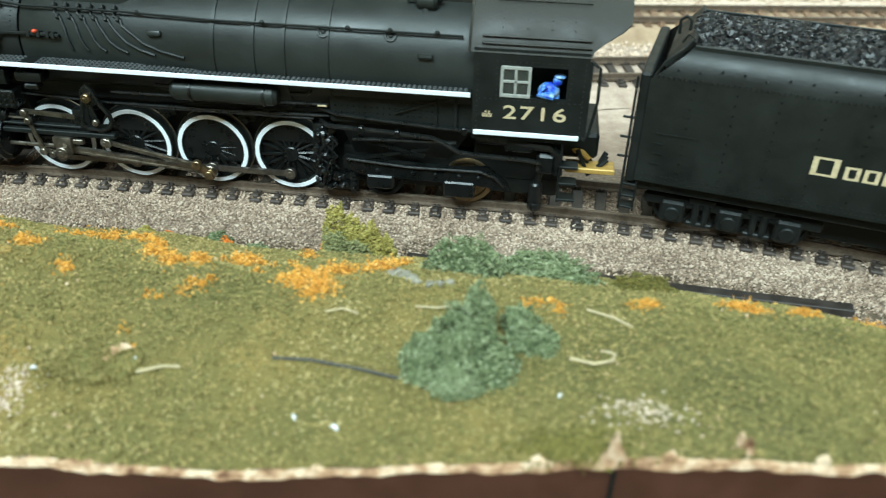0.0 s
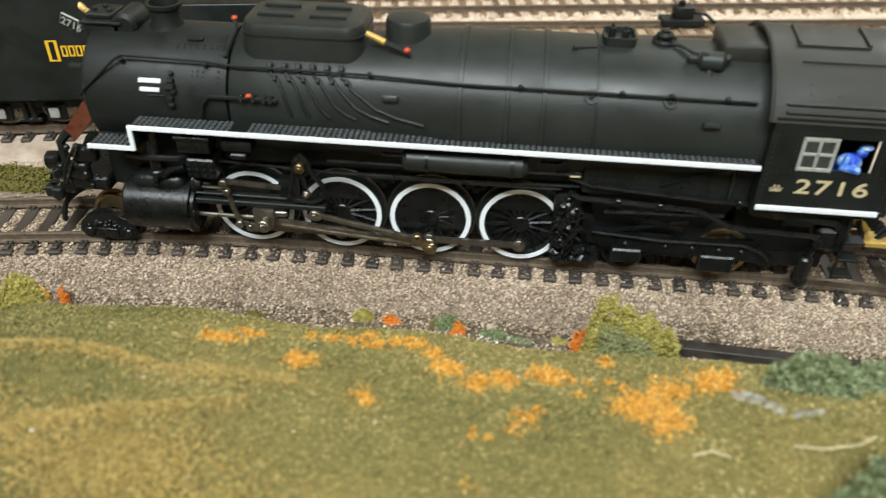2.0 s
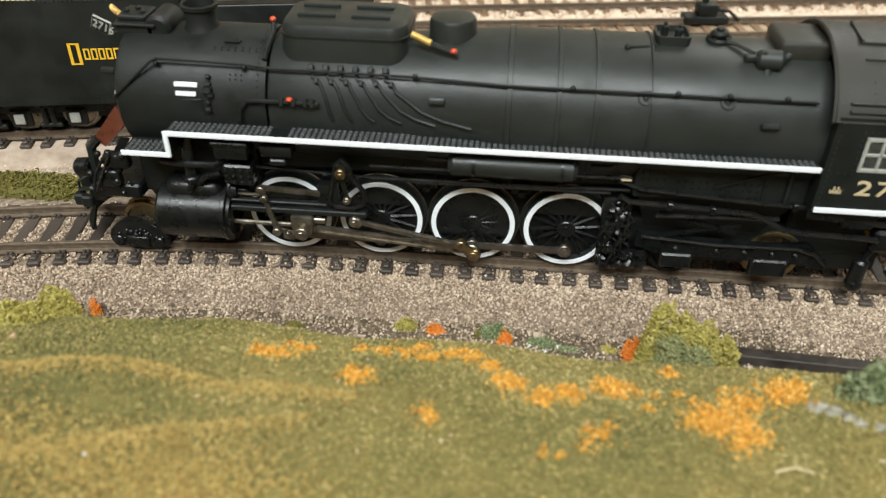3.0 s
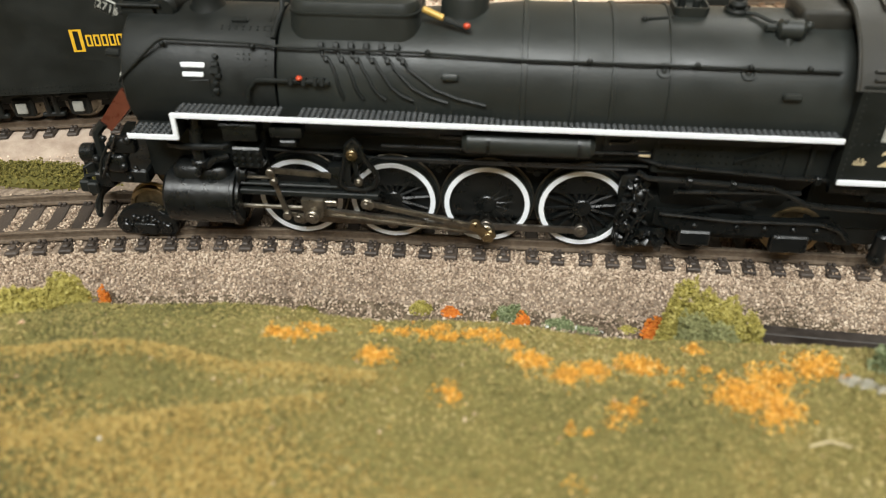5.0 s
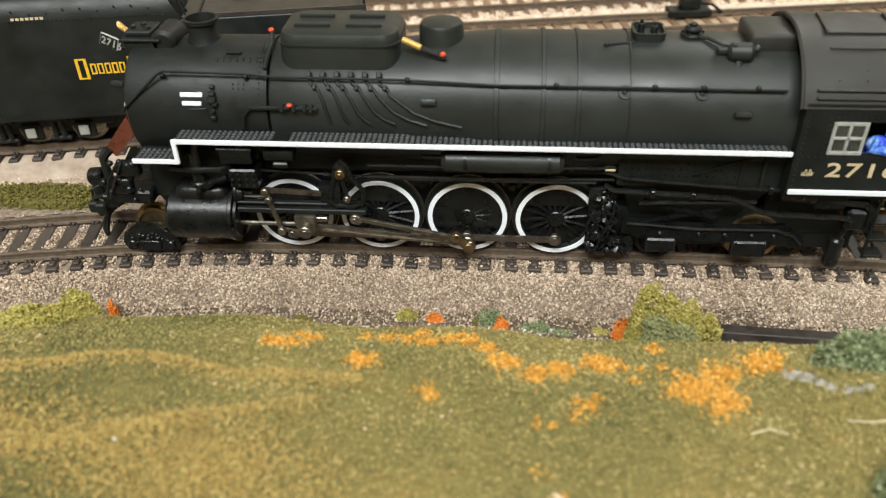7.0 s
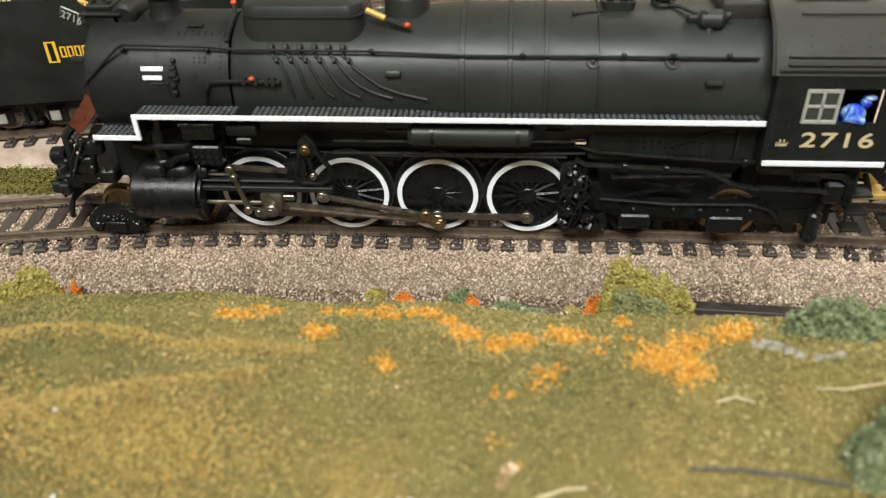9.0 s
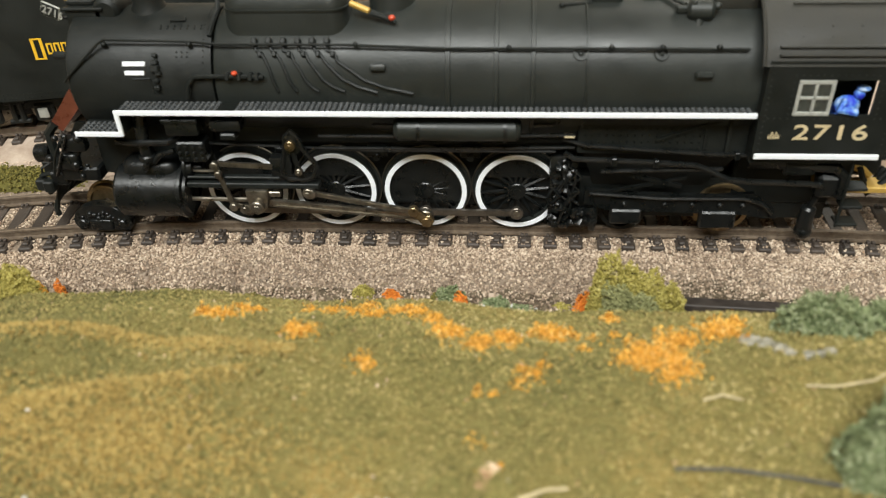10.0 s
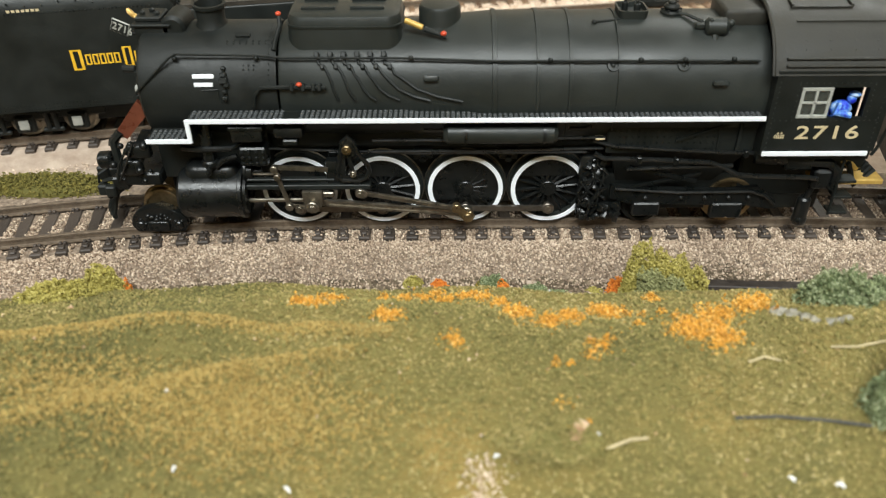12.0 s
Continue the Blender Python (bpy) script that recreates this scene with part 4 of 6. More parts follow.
for k in range(9):
    x, z = 71.4 + r2.uniform(0, 5), 4 + r2.uniform(0, 11)
    tube(bm, [(x, -13.6, z), (x + r2.uniform(-1.5, 2), -14.3, z + 2.5), (x + r2.uniform(-1, 2), -13.8, z + 5), (x + r2.uniform(-1, 3), -13.0, z + 6.5)], 0.32, 6)
part("stoker_piping", bm, GLOSS, loco, "glossy black tangle of piping")
# trailing truck
part("ash_pan_hopper", box(B(), 78, 134, -9.0, 9.0, 3.2, 14, 0.8, 2), MATT, loco)
bm = plate_xz(B(), [(79, 13.2), (90, 12.2), (108, 11.8), (116, 12.6), (121, 8.6), (122, 6.2), (119, 6.2), (116, 7.0), (84, 7.8), (79, 9.6)], -13.6, -12.4)
box(bm, 85, 92, -14.3, -12, 4.4, 8.2, 0.4)
box(bm, 105, 113, -14.3, -12, 3.6, 8.0, 0.4)
for x in (88, 97, 103, 109, 114):
    ball(bm, (x, -13.8, 9.6), 0.7, 1)
tube(bm, [(80, -14.0, 12.4), (96, -14.2, 11.4), (114, -14.2, 11.6), (118, -14.4, 10.4), (120.6, -14.4, 7.8)], 0.42, 6)
bar_between(bm, (83, -14.0, 18.6), (100, -14.0, 14.4), 0.5, 0.6)
bar_between(bm, (84, -13.8, 12.6), (101, -13.8, 16.6), 0.35, 0.6)
truck = part("trailing_truck", bm, GLOSS, loco, "black trailing truck frame")


def small_wheel(x, y, r, parent, material=BRASS, name="wheel"):
    bm = B()
    s = -1 if y < 0 else 1
    n = 30
    prof = [(r * 0.25, y - s * 0.5), (r * 0.8, y - s * 0.6), (r * 0.82, y), (r * 0.97, y), (r, y - s * 0.1), (r * 0.97, y - s * 1.8), (r * 1.09, y - s * 1.9), (r * 1.09, y - s * 2.3), (r * 0.25, y - s * 2.3)]
    rows = [[bm.verts.new((x + q * math.cos(a), yy, r + q * math.sin(a))) for q, yy in prof] for a in (k * math.tau / n for k in range(n))]
    for k in range(n):
        for i in range(len(prof) - 1):
            bm.faces.new((rows[k][i], rows[k][i + 1], rows[(k + 1) % n][i + 1], rows[(k + 1) % n][i]))
    return part(name, bm, material, parent)


for x, r in ((88.5, 5.2), (110.8, 6.4)):
    for y in (-9.7, 9.7):
        small_wheel(x, y, r, loco, MATT if x < 100 else BRASS, name="trailing_wheel")
# pilot truck
arch = [(-37.2 + 7.4 * math.cos(radians(d)), 1.6 + 4.9 * math.sin(radians(d))) for d in range(-12, 193, 12)]
bm = plate_xz(B(), arch + [(-43.4, -0.9), (-31.0, -0.9)], -12.6, -10.0)
bmesh.ops.bevel(bm, geom=bm.edges[:], offset=0.35, segments=2, affect="EDGES", profile=0.5)
for k in range(26):
    d = radians(r2.uniform(10, 170))
    q = r2.uniform(0.3, 0.95)
    ball(bm, (-37.2 + 6.8 * q * math.cos(d), -12.6, 1.0 + 4.4 * q * math.sin(d)), r2.uniform(0.35, 0.8), 2)
box(bm, -40.2, -34.6, -13.4, -12.2, -0.6, 2.6, 0.6, 3)
for x in (-42.2, -32.2):
    cyl(bm, (x, -13.2, 1.2), (x, -12.2, 1.2), 1.2, 16, 0.25)
part("pilot_truck", bm, GLOSS, loco, "black leading truck side frame")
for y in (-9.4, 9.4):
    small_wheel(-36.6, y, 5.0, loco, name="leading_wheel")
# pilot, deck and coupler
bm = box(B(), -43, -33.5, -13.5, 13.5, 13.6, 17.2, 0.5)
box(bm, -46.5, -42.5, -13.0, 13.0, 12.0, 15.6, 0.4)
plate_xz(bm, [(-34, 28.4), (-36.2, 28.4), (-44.5, 15.5), (-42.0, 15.5)], -12.5, -11.5)
plate_xz(bm, [(-34, 28.4), (-36.2, 28.4), (-44.5, 15.5), (-42.0, 15.5)], 11.5, 12.5)
box(bm, -40.5, -34.5, -14.4, -11.6, 21.6, 25.4, 0.9, 3)
box(bm, -42.5, -37.5, -14.4, -11.6, 16.6, 21.2, 1.1, 3)
cyl(bm, (-49.0, -10.8, 19.6), (-45.4, -10.8, 19.9), 2.2, 18, 0.5)
tube(bm, [(-46, -10.8, 19), (-43, -11.4, 17.4)], 1.0, 10)
for k in range(14):
    ball(bm, (r2.uniform(-45, -35), -13.4 + r2.uniform(-0.6, 0.8), r2.uniform(14, 26)), r2.uniform(0.5, 1.2), 2)
tube(bm, [(-43.5, -14.4, 15.6), (-40.8, -14.9, 20.5), (-37.8, -14.6, 26.4)], 0.3, 6)
part("pilot_beam", bm, GLOSS, loco)
for k in range(11):
    y = -11 + 2.2 * k
    d = 5.0 * (1 - (y / 13) ** 2)
    part("pilot_bar", tube(B(), [(-45.5, y, 12.5), (-47.5 - d * 0.5, y * 0.9, 7), (-48.6 - d, y * 0.85, 2.0)], 0.5, 5), MATT, loco)
part("pilot_foot", tube(B(), [(-48.6 - 5.0 * (1 - (y / 13) ** 2), y * 0.85, 2.0) for y in np.linspace(-11.5, 11.5, 13)], 0.7, 6), MATT, loco)
bm = box(B(), -52.5, -46, -1.6, 1.6, 9.2, 12.2, 0.5)
box(bm, -55.2, -51.8, -2.0, 0.2, 8.4, 12.6, 0.5)
tube(bm, [(-52, -3.0, 12.6), (-53.8, -4.2, 11.8), (-54.2, -4.2, 9.2), (-53.0, -3.6, 8.6)], 0.35, 6)
part("coupler", bm, MATT, loco)
bm = B()
tube(bm, [(-44.6, -13.6, 15.0), (-43.0, -14.0, 20.0), (-40.4, -14.2, 24.0)], 0.35, 6)
tube(bm, [(-48.6, -11.5, 9.0), (-48.8, -12.2, 14.4), (-46.0, -12.4, 15.2)], 0.6, 6)
for y, x in ((-12.6, -47.0), (-11.8, -49.2)):
    box(bm, x - 1.3, x + 1.3, y - 1.6, y + 0.6, 10.6, 13.6, 0.4)
part("grab_iron", bm, MATT, loco)
bm = ring_mesh(B(), [[(-36.2, y, 35.6), (-33.8, y, 32.6), (-40.6, y, 25.4), (-43.0, y, 27.4)] for y in (-11.0, 9.6)])
part("pump_shield", bm, OXIDE, loco, "oxide red sloping pump shield")
bm = tube(B(), [(-42.0, -10.8, 27.4), (-44.2, -11.0, 25.0), (-44.0, -11.4, 20), (-43.2, -12, 16.5)], 1.1, 7)
part("pump_pipe", bm, MATT, loco)
bm = cyl(B(), (-36.2, -8.4, 37.6), (-34.2, -8.8, 37.8), 1.25, 12, 0.2)
part("marker_lamp", bm, FRAMEM, loco, "pale grey marker lamp")
bm = cyl(B(), (-38.6, -8.0, 42.6), (-35.4, -8.4, 42.6), 0.9, 10, 0.2)
part("hinge_bracket", bm, MATT, loco)
bm = box(B(), -35.2, -27.0, -4.6, 4.6, 48.0, 51.4, 0.4, 2)
box(bm, -35.6, -26.4, -5.2, 5.2, 51.4, 52.0, 0.15)
box(bm, -35.2, -29.0, -3.4, 3.4, 52.0, 53.2, 0.3)
for x, y in ((-33.8, -1), (-32, 0.8), (-30.2, -1.4)):
    ball(bm, (x, y, 53.4), 0.8, 1)
part("headlight_platform", bm, MATT, loco)
bm = cyl(B(), (-26.2, -4.6, 50.8), (-26.2, 4.6, 50.8), 3.0, 20, 0.8)
part("feedwater_heater", bm, MATT, loco)
rings = []
for d, r in ((0, 0.5), (0.3, 0.95), (1.4, 1.0), (2.0, 0.8), (2.3, 1.05), (3.4, 1.2), (4.0, 1.45), (4.3, 1.4), (4.3, 0.9)):
    rings.append([(-37.2 + d * 0.72, -1 + r * math.cos(a), 54.2 - d * 0.7 + r * math.sin(a) * 0.75) for a in (k * math.tau / 16 for k in range(16))])
part("bell", ring_mesh(B(), rings), BRASSY, loco, "yellow-gold bell on the smokebox front")
tmp = box(B(), -2.1, 2.1, -0.25, 0.25, -1.5, 1.5, 0.1)
bm = merge(B(), tmp, pose(-38.1, -5.0, 51.5, 0, 22, -6))
plate = part("number_board", bm, FRAMEM, loco, "pale grey number board at the smokebox front")
bm = merge(B(), box(B(), -1.95, 1.95, -0.33, -0.2, -1.36, 1.36), pose(-38.1, -5.0, 51.5, 0, 22, -6))
part("number_field", bm, MATT, plate)
text_mesh("number_mark", "2716", 1.7, FRAMEM, plate, 0, 0, 0, 0.03, "", 0.9).matrix_local = pose(-0.0381, -0.0050, 0.0515, 0, 22, -6) @ pose(-0.0017, -0.00037, -0.0008, 90, 0, 0) @ Matrix.Diagonal((0.9, 1, 1, 1))
part("board_bracket", tube(B(), [(-35, -3.5, 49.4), (-37.5, -4.5, 50.2), (-39.2, -4.8, 50.6)], 0.4, 6), MATT, loco)

# cab
bm = B()
for x0, x1, z0, z1 in ((112, 138, 24.2, 33.9), (112, 118.2, 33.9, 41.4), (133.4, 138, 33.9, 41.4), (112, 138, 41.4, 45.2)):
    box(bm, x0, x1, -18.5, -17.7, z0, z1)
bmesh.ops.remove_doubles(bm, verts=bm.verts, dist=0.001)
cab = part("cab_side", bm, MATT, loco, "matt black cab side with an open window", smooth=False)
# far side closed without a window, so the cab looks dark inside
bm = box(B(), 112, 138, 17.7, 18.5, 24.2, 45)
part("cab_side", bm, MATT, loco, smooth=False)
part("cab_front", box(B(), 112.0, 112.8, -17.7, 17.7, 24.2, 44.5), MATT, loco)
part("cab_back", box(B(), 137.3, 137.9, -17.6, -9.6, 24.2, 45.0), MATT, loco)
part("cab_floor", box(B(), 112, 138.5, -17.6, 17.6, 22.6, 24.0), MATT, loco)
bm = box(B(), 113, 121, -13, 13, 24.5, 43, 1)
# filler block added behind the window to stand in for the dark interior
box(bm, 121, 137.4, -9.5, 12, 24.5, 44, 1)
part("backhead_and_filler", bm, MATT, loco)
n = 30
bm = B()
angs = np.linspace(-67.5, 67.5, n)


def roof_x1(d):
    u = min(1, max(0, (67.5 - abs(d)) / 26))
    return 138.0 + 8.5 * u * u * (3 - 2 * u)


cols = []
for r in (20.2, 19.3):
    rows = []
    for d in angs:
        a = radians(d)
        rows.append([bm.verts.new((110.8 + (roof_x1(d) - 110.8) * k / 4, r * math.sin(a), AXIS + r * math.cos(a))) for k in range(5)])
    for i in range(n - 1):
        for k in range(4):
            bm.faces.new((rows[i][k], rows[i + 1][k], rows[i + 1][k + 1], rows[i][k + 1]))
    cols.append(rows)
for i in range(n - 1):
    for k in (0, 4):
        bm.faces.new((cols[0][i][k], cols[0][i + 1][k], cols[1][i + 1][k], cols[1][i][k]))
for i in (0, n - 1):
    for k in range(4):
        bm.faces.new((cols[0][i][k], cols[0][i][k + 1], cols[1][i][k + 1], cols[1][i][k]))
roof = part("cab_roof", bm, ROOF, loco, "dusty black curved cab roof")


def on_roof(bm, tmp, x, deg):
    return merge(bm, tmp, Matrix.Translation(skin(x, deg, 20.2)) @ Matrix.Rotation(radians(deg), 4, "X"))


bm = on_roof(B(), box(B(), -10.5, 10.5, -0.25, 0.25, -0.2, 0.35, 0.08), 127, 31)
part("roof_seam", bm, ROOF, roof)
for dg in (57, 61.5):
    part("drip_rail", on_roof(B(), box(B(), -12, 12.4, -0.28, 0.28, -0.2, 0.7, 0.12), 125.6, dg), ROOF, roof)
bm = B()
on_roof(bm, box(B(), -0.3, 0.3, -4, 4, -0.6, 0.5, 0.1), 116.5, 8)
on_roof(bm, box(B(), -0.3, 0.3, -4, 4, -0.6, 0.5, 0.1), 130, 8)
on_roof(bm, box(B(), -7, 7, -0.3, 0.3, -0.2, 0.5, 0.1), 123.2, 19)
part("roof_hatch", bm, ROOF, roof)
bm = B()
for x in (118, 123.5, 129, 134):
    for dg in (45, 51):
        on_roof(bm, ball(B(), (0, 0, 0), 0.2, 1), x, dg)
part("rivets", bm, ROOF, roof)
part("roof_rim", tube(B(), [skin(110.9, d, 20.1) for d in angs], 0.4, 6), ROOF, roof)
bm = box(B(), 139.5, 143, -3, 4.5, 56.4, 58.4, 0.5)
ball(bm, (140.6, 1, 58.8), 0.9, 1)
part("roof_ventilator", bm, ROOF, roof)
part("cab_stripe", box(B(), 112.4, 137.3, -18.95, -18.45, 24.1, 25.3, 0.14), WHITE, cab, "white painted edge")
bm = B()
for a, b in (((113, 0, 26.2), (113, 0, 44)), ((137.2, 0, 26.2), (137.2, 0, 44)), ((117.4, 0, 34.2), (117.4, 0, 42.0)), ((134.3, 0, 34.2), (134.3, 0, 42.0)), ((117.4, 0, 42.4), (134.3, 0, 42.4)), ((113.6, 0, 33.2), (136.8, 0, 33.2))):
    rivet_line(bm, (a[0], -18.55, a[2]), (b[0], -18.55, b[2]), 1.25, 0.21)
part("rivets", bm, BLACK, cab)
text_mesh("road_number", "2716", 3.3, CREAM, cab, 119.1, -18.56, 28.6, 0.06, "cream painted number 2716", 1.45)
bm = B()
for k in range(5):
    box(bm, 114.4 + k * 0.48, 114.72 + k * 0.48, -18.6, -18.52, 28.7, 29.25)
box(bm, 114.3, 116.9, -18.6, -18.52, 29.45, 29.55)
for k in range(2):
    box(bm, 115.0 + k * 0.8, 115.35 + k * 0.8, -18.6, -18.52, 29.75, 30.2)
part("small_lettering", bm, CREAM, cab, smooth=False)
bm = B()
for x0, x1, z0, z1 in ((118.2, 125.2, 33.9, 34.7), (118.2, 125.2, 40.6, 41.4), (118.2, 118.9, 34.7, 40.6), (124.5, 125.2, 34.7, 40.6), (121.4, 122.0, 34.7, 40.6), (118.9, 124.5, 37.4, 38.0)):
    box(bm, x0, x1, -18.75, -18.2, z0, z1, 0.08)
win = part("window_frame", bm, FRAMEM, cab, "pale grey four-pane sliding window", smooth=False)
for x in (118.9, 122.0):
    for z in (34.7, 38.0):
        o = part("pane", box(B(), x, x + 2.5, -18.5, -18.4, z, z + 2.6), glass, win)
        o.visible_shadow = False
bm = box(B(), 138.0, 138.8, -18.4, -17.8, 25, 43, 0.1)
tube(bm, [(138.2, -18.2, 43.5), (140.4, -18.6, 42.0), (140.6, -18.6, 34.0), (139.4, -18.4, 26.0), (138.6, -18.2, 24.0)], 0.4, 6)
part("cab_handrail", bm, MATT, loco)
# gear below the cab's rear
bm = tube(B(), [(113, -14.5, 21.0), (122, -15.2, 21.0), (131, -15.6, 20.4), (133.2, -15.4, 18.4), (133.4, -15, 13.0)], 1.2, 9)
box(bm, 120, 127, -16.4, -12, 18.6, 22.4, 0.6)
box(bm, 128.0, 132.6, -16.2, -12.6, 13.0, 18.6, 0.8)
part("injector", bm, GLOSS, loco)
bm = cyl(B(), (128.4, -13.5, 2.6), (128.4, -13.5, 9.6), 1.7, 12, 0.5)
ball(bm, (128.4, -13.5, 3.0), 2.0, 2)
tube(bm, [(128.4, -13.5, 9.0), (129.8, -14.4, 15)], 0.8, 8)
part("hose_valve", bm, GLOSS, loco)
for x0, x1, z in ((128.8, 132.6, 14.0), (135.4, 147.5, 12.4)):
    part("drawbar_plate", box(B(), x0, x1, -12.5, -7.5, z, z + 1.4, 0.2), GOLD, loco, "yellow-gold drawbar plate")
bm = tube(B(), [(136.4, -9, 17.8), (139, -10, 17.0), (141.0, -9.4, 15.4)], 0.9, 8)
part("fuel_hose", bm, GOLD, loco)
bm = box(B(), 133.5, 143, -10, 10, 15.2, 22, 0.8)
# filler block added under the cab: keeps the gap dark, hides the lit ground
box(bm, 112, 134, -9.5, 9.5, 7.5, 24, 0.6)
for k in range(3):
    tube(bm, [(138, -11 + k * 2, 18), (141 + k, -11 + k * 2, 11.5), (145.5, -10 + k * 2, 15.5)], 0.7, 6)
part("rear_frame_and_filler", bm, MATT, loco)
bm = B()
for z in (6.5, 11.0, 15.5):
    box(bm, 133.8, 138.2, -17.0, -13.4, z, z + 0.7, 0.1)
box(bm, 133.6, 134.2, -16.6, -16.0, 6, 24, 0.1)
part("cab_steps", bm, MATT, loco)

# seated engine-driver figure in the window: one plain shape
bm = ball(B(), (129.4, -15.6, 34.9), 2.2, 2, (1.2, 0.8, 1.0))
ball(bm, (131.2, -16.0, 37.5), 1.15, 2, (1.0, 0.9, 1.15))
ball(bm, (131.7, -16.0, 38.7), 1.25, 2, (1.15, 1, 0.5))
tube(bm, [(128.4, -17.0, 36.6), (127.2, -18.2, 34.9), (130.6, -18.6, 34.6)], 0.8, 8)
box(bm, 127.5, 132, -16.5, -12.5, 24.0, 34.5, 0.8, 2)
solid("figurine", bm, BLUE, "small blue seated figurine in the cab window", "figurine")


# ---- tenders: front at local x = 0, rear deck at local x = length ----
def tender(at, turn, label, deck_x, length, letters, letter_mat, letter_x, letter_z, deck_mat, small, low=15.0, trucks=(26.0, 116.0), pitch=13.5):
    td = thing("tender", label, "tender", at=at, turn=turn)
    # cross-section of the bunker with rounded shoulders
    prof = [(-17.9, low), (-17.9, 40.4), (-17.6, 42.2), (-16.8, 44.2), (-15.6, 45.8), (-14.4, 46.8), (-13.6, 47.2)]
    ring = [(y, z) for y, z in prof] + [(-y, z) for y, z in reversed(prof)]
    bm = B()
    rings = []
    for x in (2.4, deck_x, deck_x + 4.6):
        rows = []
        for y, z in ring:
            if x < 3:
                xx = x + max(0, z - 40.4) * 1.15
            elif x > deck_x:
                xx = deck_x + 5.0 - max(0, z - 39.5) * 0.62
            else:
                xx = x - (3.0 if z > 44 else 0)
            rows.append((xx, y, z))
        rings.append(rows)
    ring_mesh(bm, rings)
    body = part("bunker", bm, TENDERM, td, "satin black riveted coal bunker")
    box_t = box(B(), deck_x + 2, length, -17.9, 17.9, low, 39.4, 0.7, 3)
    deck = part("water_tank", box_t, TENDERM, td)
    part("tank_top", box(B(), deck_x + 4.6, length - 0.8, -17.0, 17.0, 39.3, 39.9, 0.15), deck_mat, deck, "dusty grey-brown tank top")
    bm = box(B(), deck_x + 18, deck_x + 26, -5, 5, 39.8, 41.6, 0.4)
    part("water_hatch", bm, deck_mat, deck)
    part("deck_plate", box(B(), deck_x + 9, deck_x + 9.6, -16, 16, 39.8, 40.3), MATT, deck)
    bm = tube(B(), [(length - 0.6, -16.9, 39.6), (length - 0.6, -16.9, 42.2), (length - 0.6, 16.9, 42.2), (length - 0.6, 16.9, 39.6)], 0.4, 6)
    part("rear_rail", bm, MATT, deck)
    part("side_rim", box(B(), deck_x + 6, length, -17.6, -17.1, 39.3, 40.6, 0.1), deck_mat, deck)
    # bunker lip round the coal
    for y in (-13.9, 13.9):
        part("bunker_lip", box(B(), 10.4, deck_x - 2.2, y - 0.35, y + 0.35, 46.6, 47.9, 0.12), TENDERM, body)
    part("bunker_front", merge(B(), box(B(), -0.5, 0.5, -14, 14, -4.2, 4.2, 0.15), pose(7.6, 0, 45.4, 0, 40, 0)), MATT, body)
    bm = B()
    for z in (41.2, low + 2.0, low + 0.8):
        rivet_line(bm, (4, -17.95, z), (length - 2 if z < 40 else deck_x, -17.95, z), 1.15, 0.3)
    for x in np.arange(12, length - 4, 9.2) if low > 14 else ():
        for z in np.arange(low + 3.5, 40, 2.3):
            rivet_line(bm, (x, -17.95, z), (x, -17.95, z), 1, 0.3)
    for x in np.arange(8, deck_x - 2, 4.6):
        ball(bm, (x, -17.35, 43.1 + (0.9 if int(x) % 2 else 0)), 0.3, 1)
    part("rivets", bm, TENDERM, body)
    bm = B()
    for x0, x1, z0, z1 in ((5.5, 15.0, 27.6, 27.9), (14.7, 15.0, 19, 27.9), (5.4, 7.6, 25.0, 25.4), (5.4, 7.6, 22.5, 22.9), (5.4, 7.6, 20.0, 20.4)):
        box(bm, x0, x1, -18.1, -17.8, z0, z1)
    part("side_door_trim", bm, TENDERM, body, smooth=False)
    # lettering as plain box-shaped marks
    x = letter_x
    for h, w in letters:
        foot = letter_z - (1.4 if h > 5 else 0.0)
        if h:
            t = min(1.25, 0.27 * w)
            bm = box(B(), x, x + t, -18.02, -17.86, foot, foot + h)
            box(bm, x + w - t, x + w, -18.02, -17.86, foot, foot + h)
            box(bm, x + t, x + w - t, -18.02, -17.86, foot + h - 0.45, foot + h)
            box(bm, x + t, x + w - t, -18.02, -17.86, foot, foot + 0.45)
            part("letter_mark", bm, letter_mat, body, "plain painted letter mark", smooth=False)
        x += w * 1.22
    if small:
        bm = B()
        for k in range(7):
            box(bm, small + k * 1.3, small + k * 1.3 + 0.9, -17.75, -17.0, 41.6, 42.3)
        part("small_lettering", bm, CREAM, body, smooth=False)
    # coal
    n = 5200
    cx = rng.uniform(9.5, deck_x - 2.5, n)
    cy = rng.uniform(-13.6, 13.6, n)
    crown = 46.2 + 2.6 * (1 - (cy / 14) ** 2) * np.minimum(1, (deck_x - cx) / 14) + 0.6 * wave(cx, cy, 16, 21)
    co = new("coal", grains("coal", np.stack([cx, cy, crown + rng.uniform(-0.5, 0.4, n)], 1), rng.uniform(0.45, 1.0, n), COAL, 0.4))
    co.parent = td
    tagged(co, "heap of glinting black coal lumps", kind="stuff")
    cs = bmesh.new()
    rows = []
    for i in range(20):
        u = 9 + (deck_x - 11) * i / 19
        rows.append([(u, v, 45.4 + 2.6 * (1 - (v / 14) ** 2) * min(1, (deck_x - u) / 14)) for v in np.linspace(-13.8, 13.8, 13)])
    ring_mesh(cs, rows, closed=False)
    part("coal_core", cs, COAL, td)
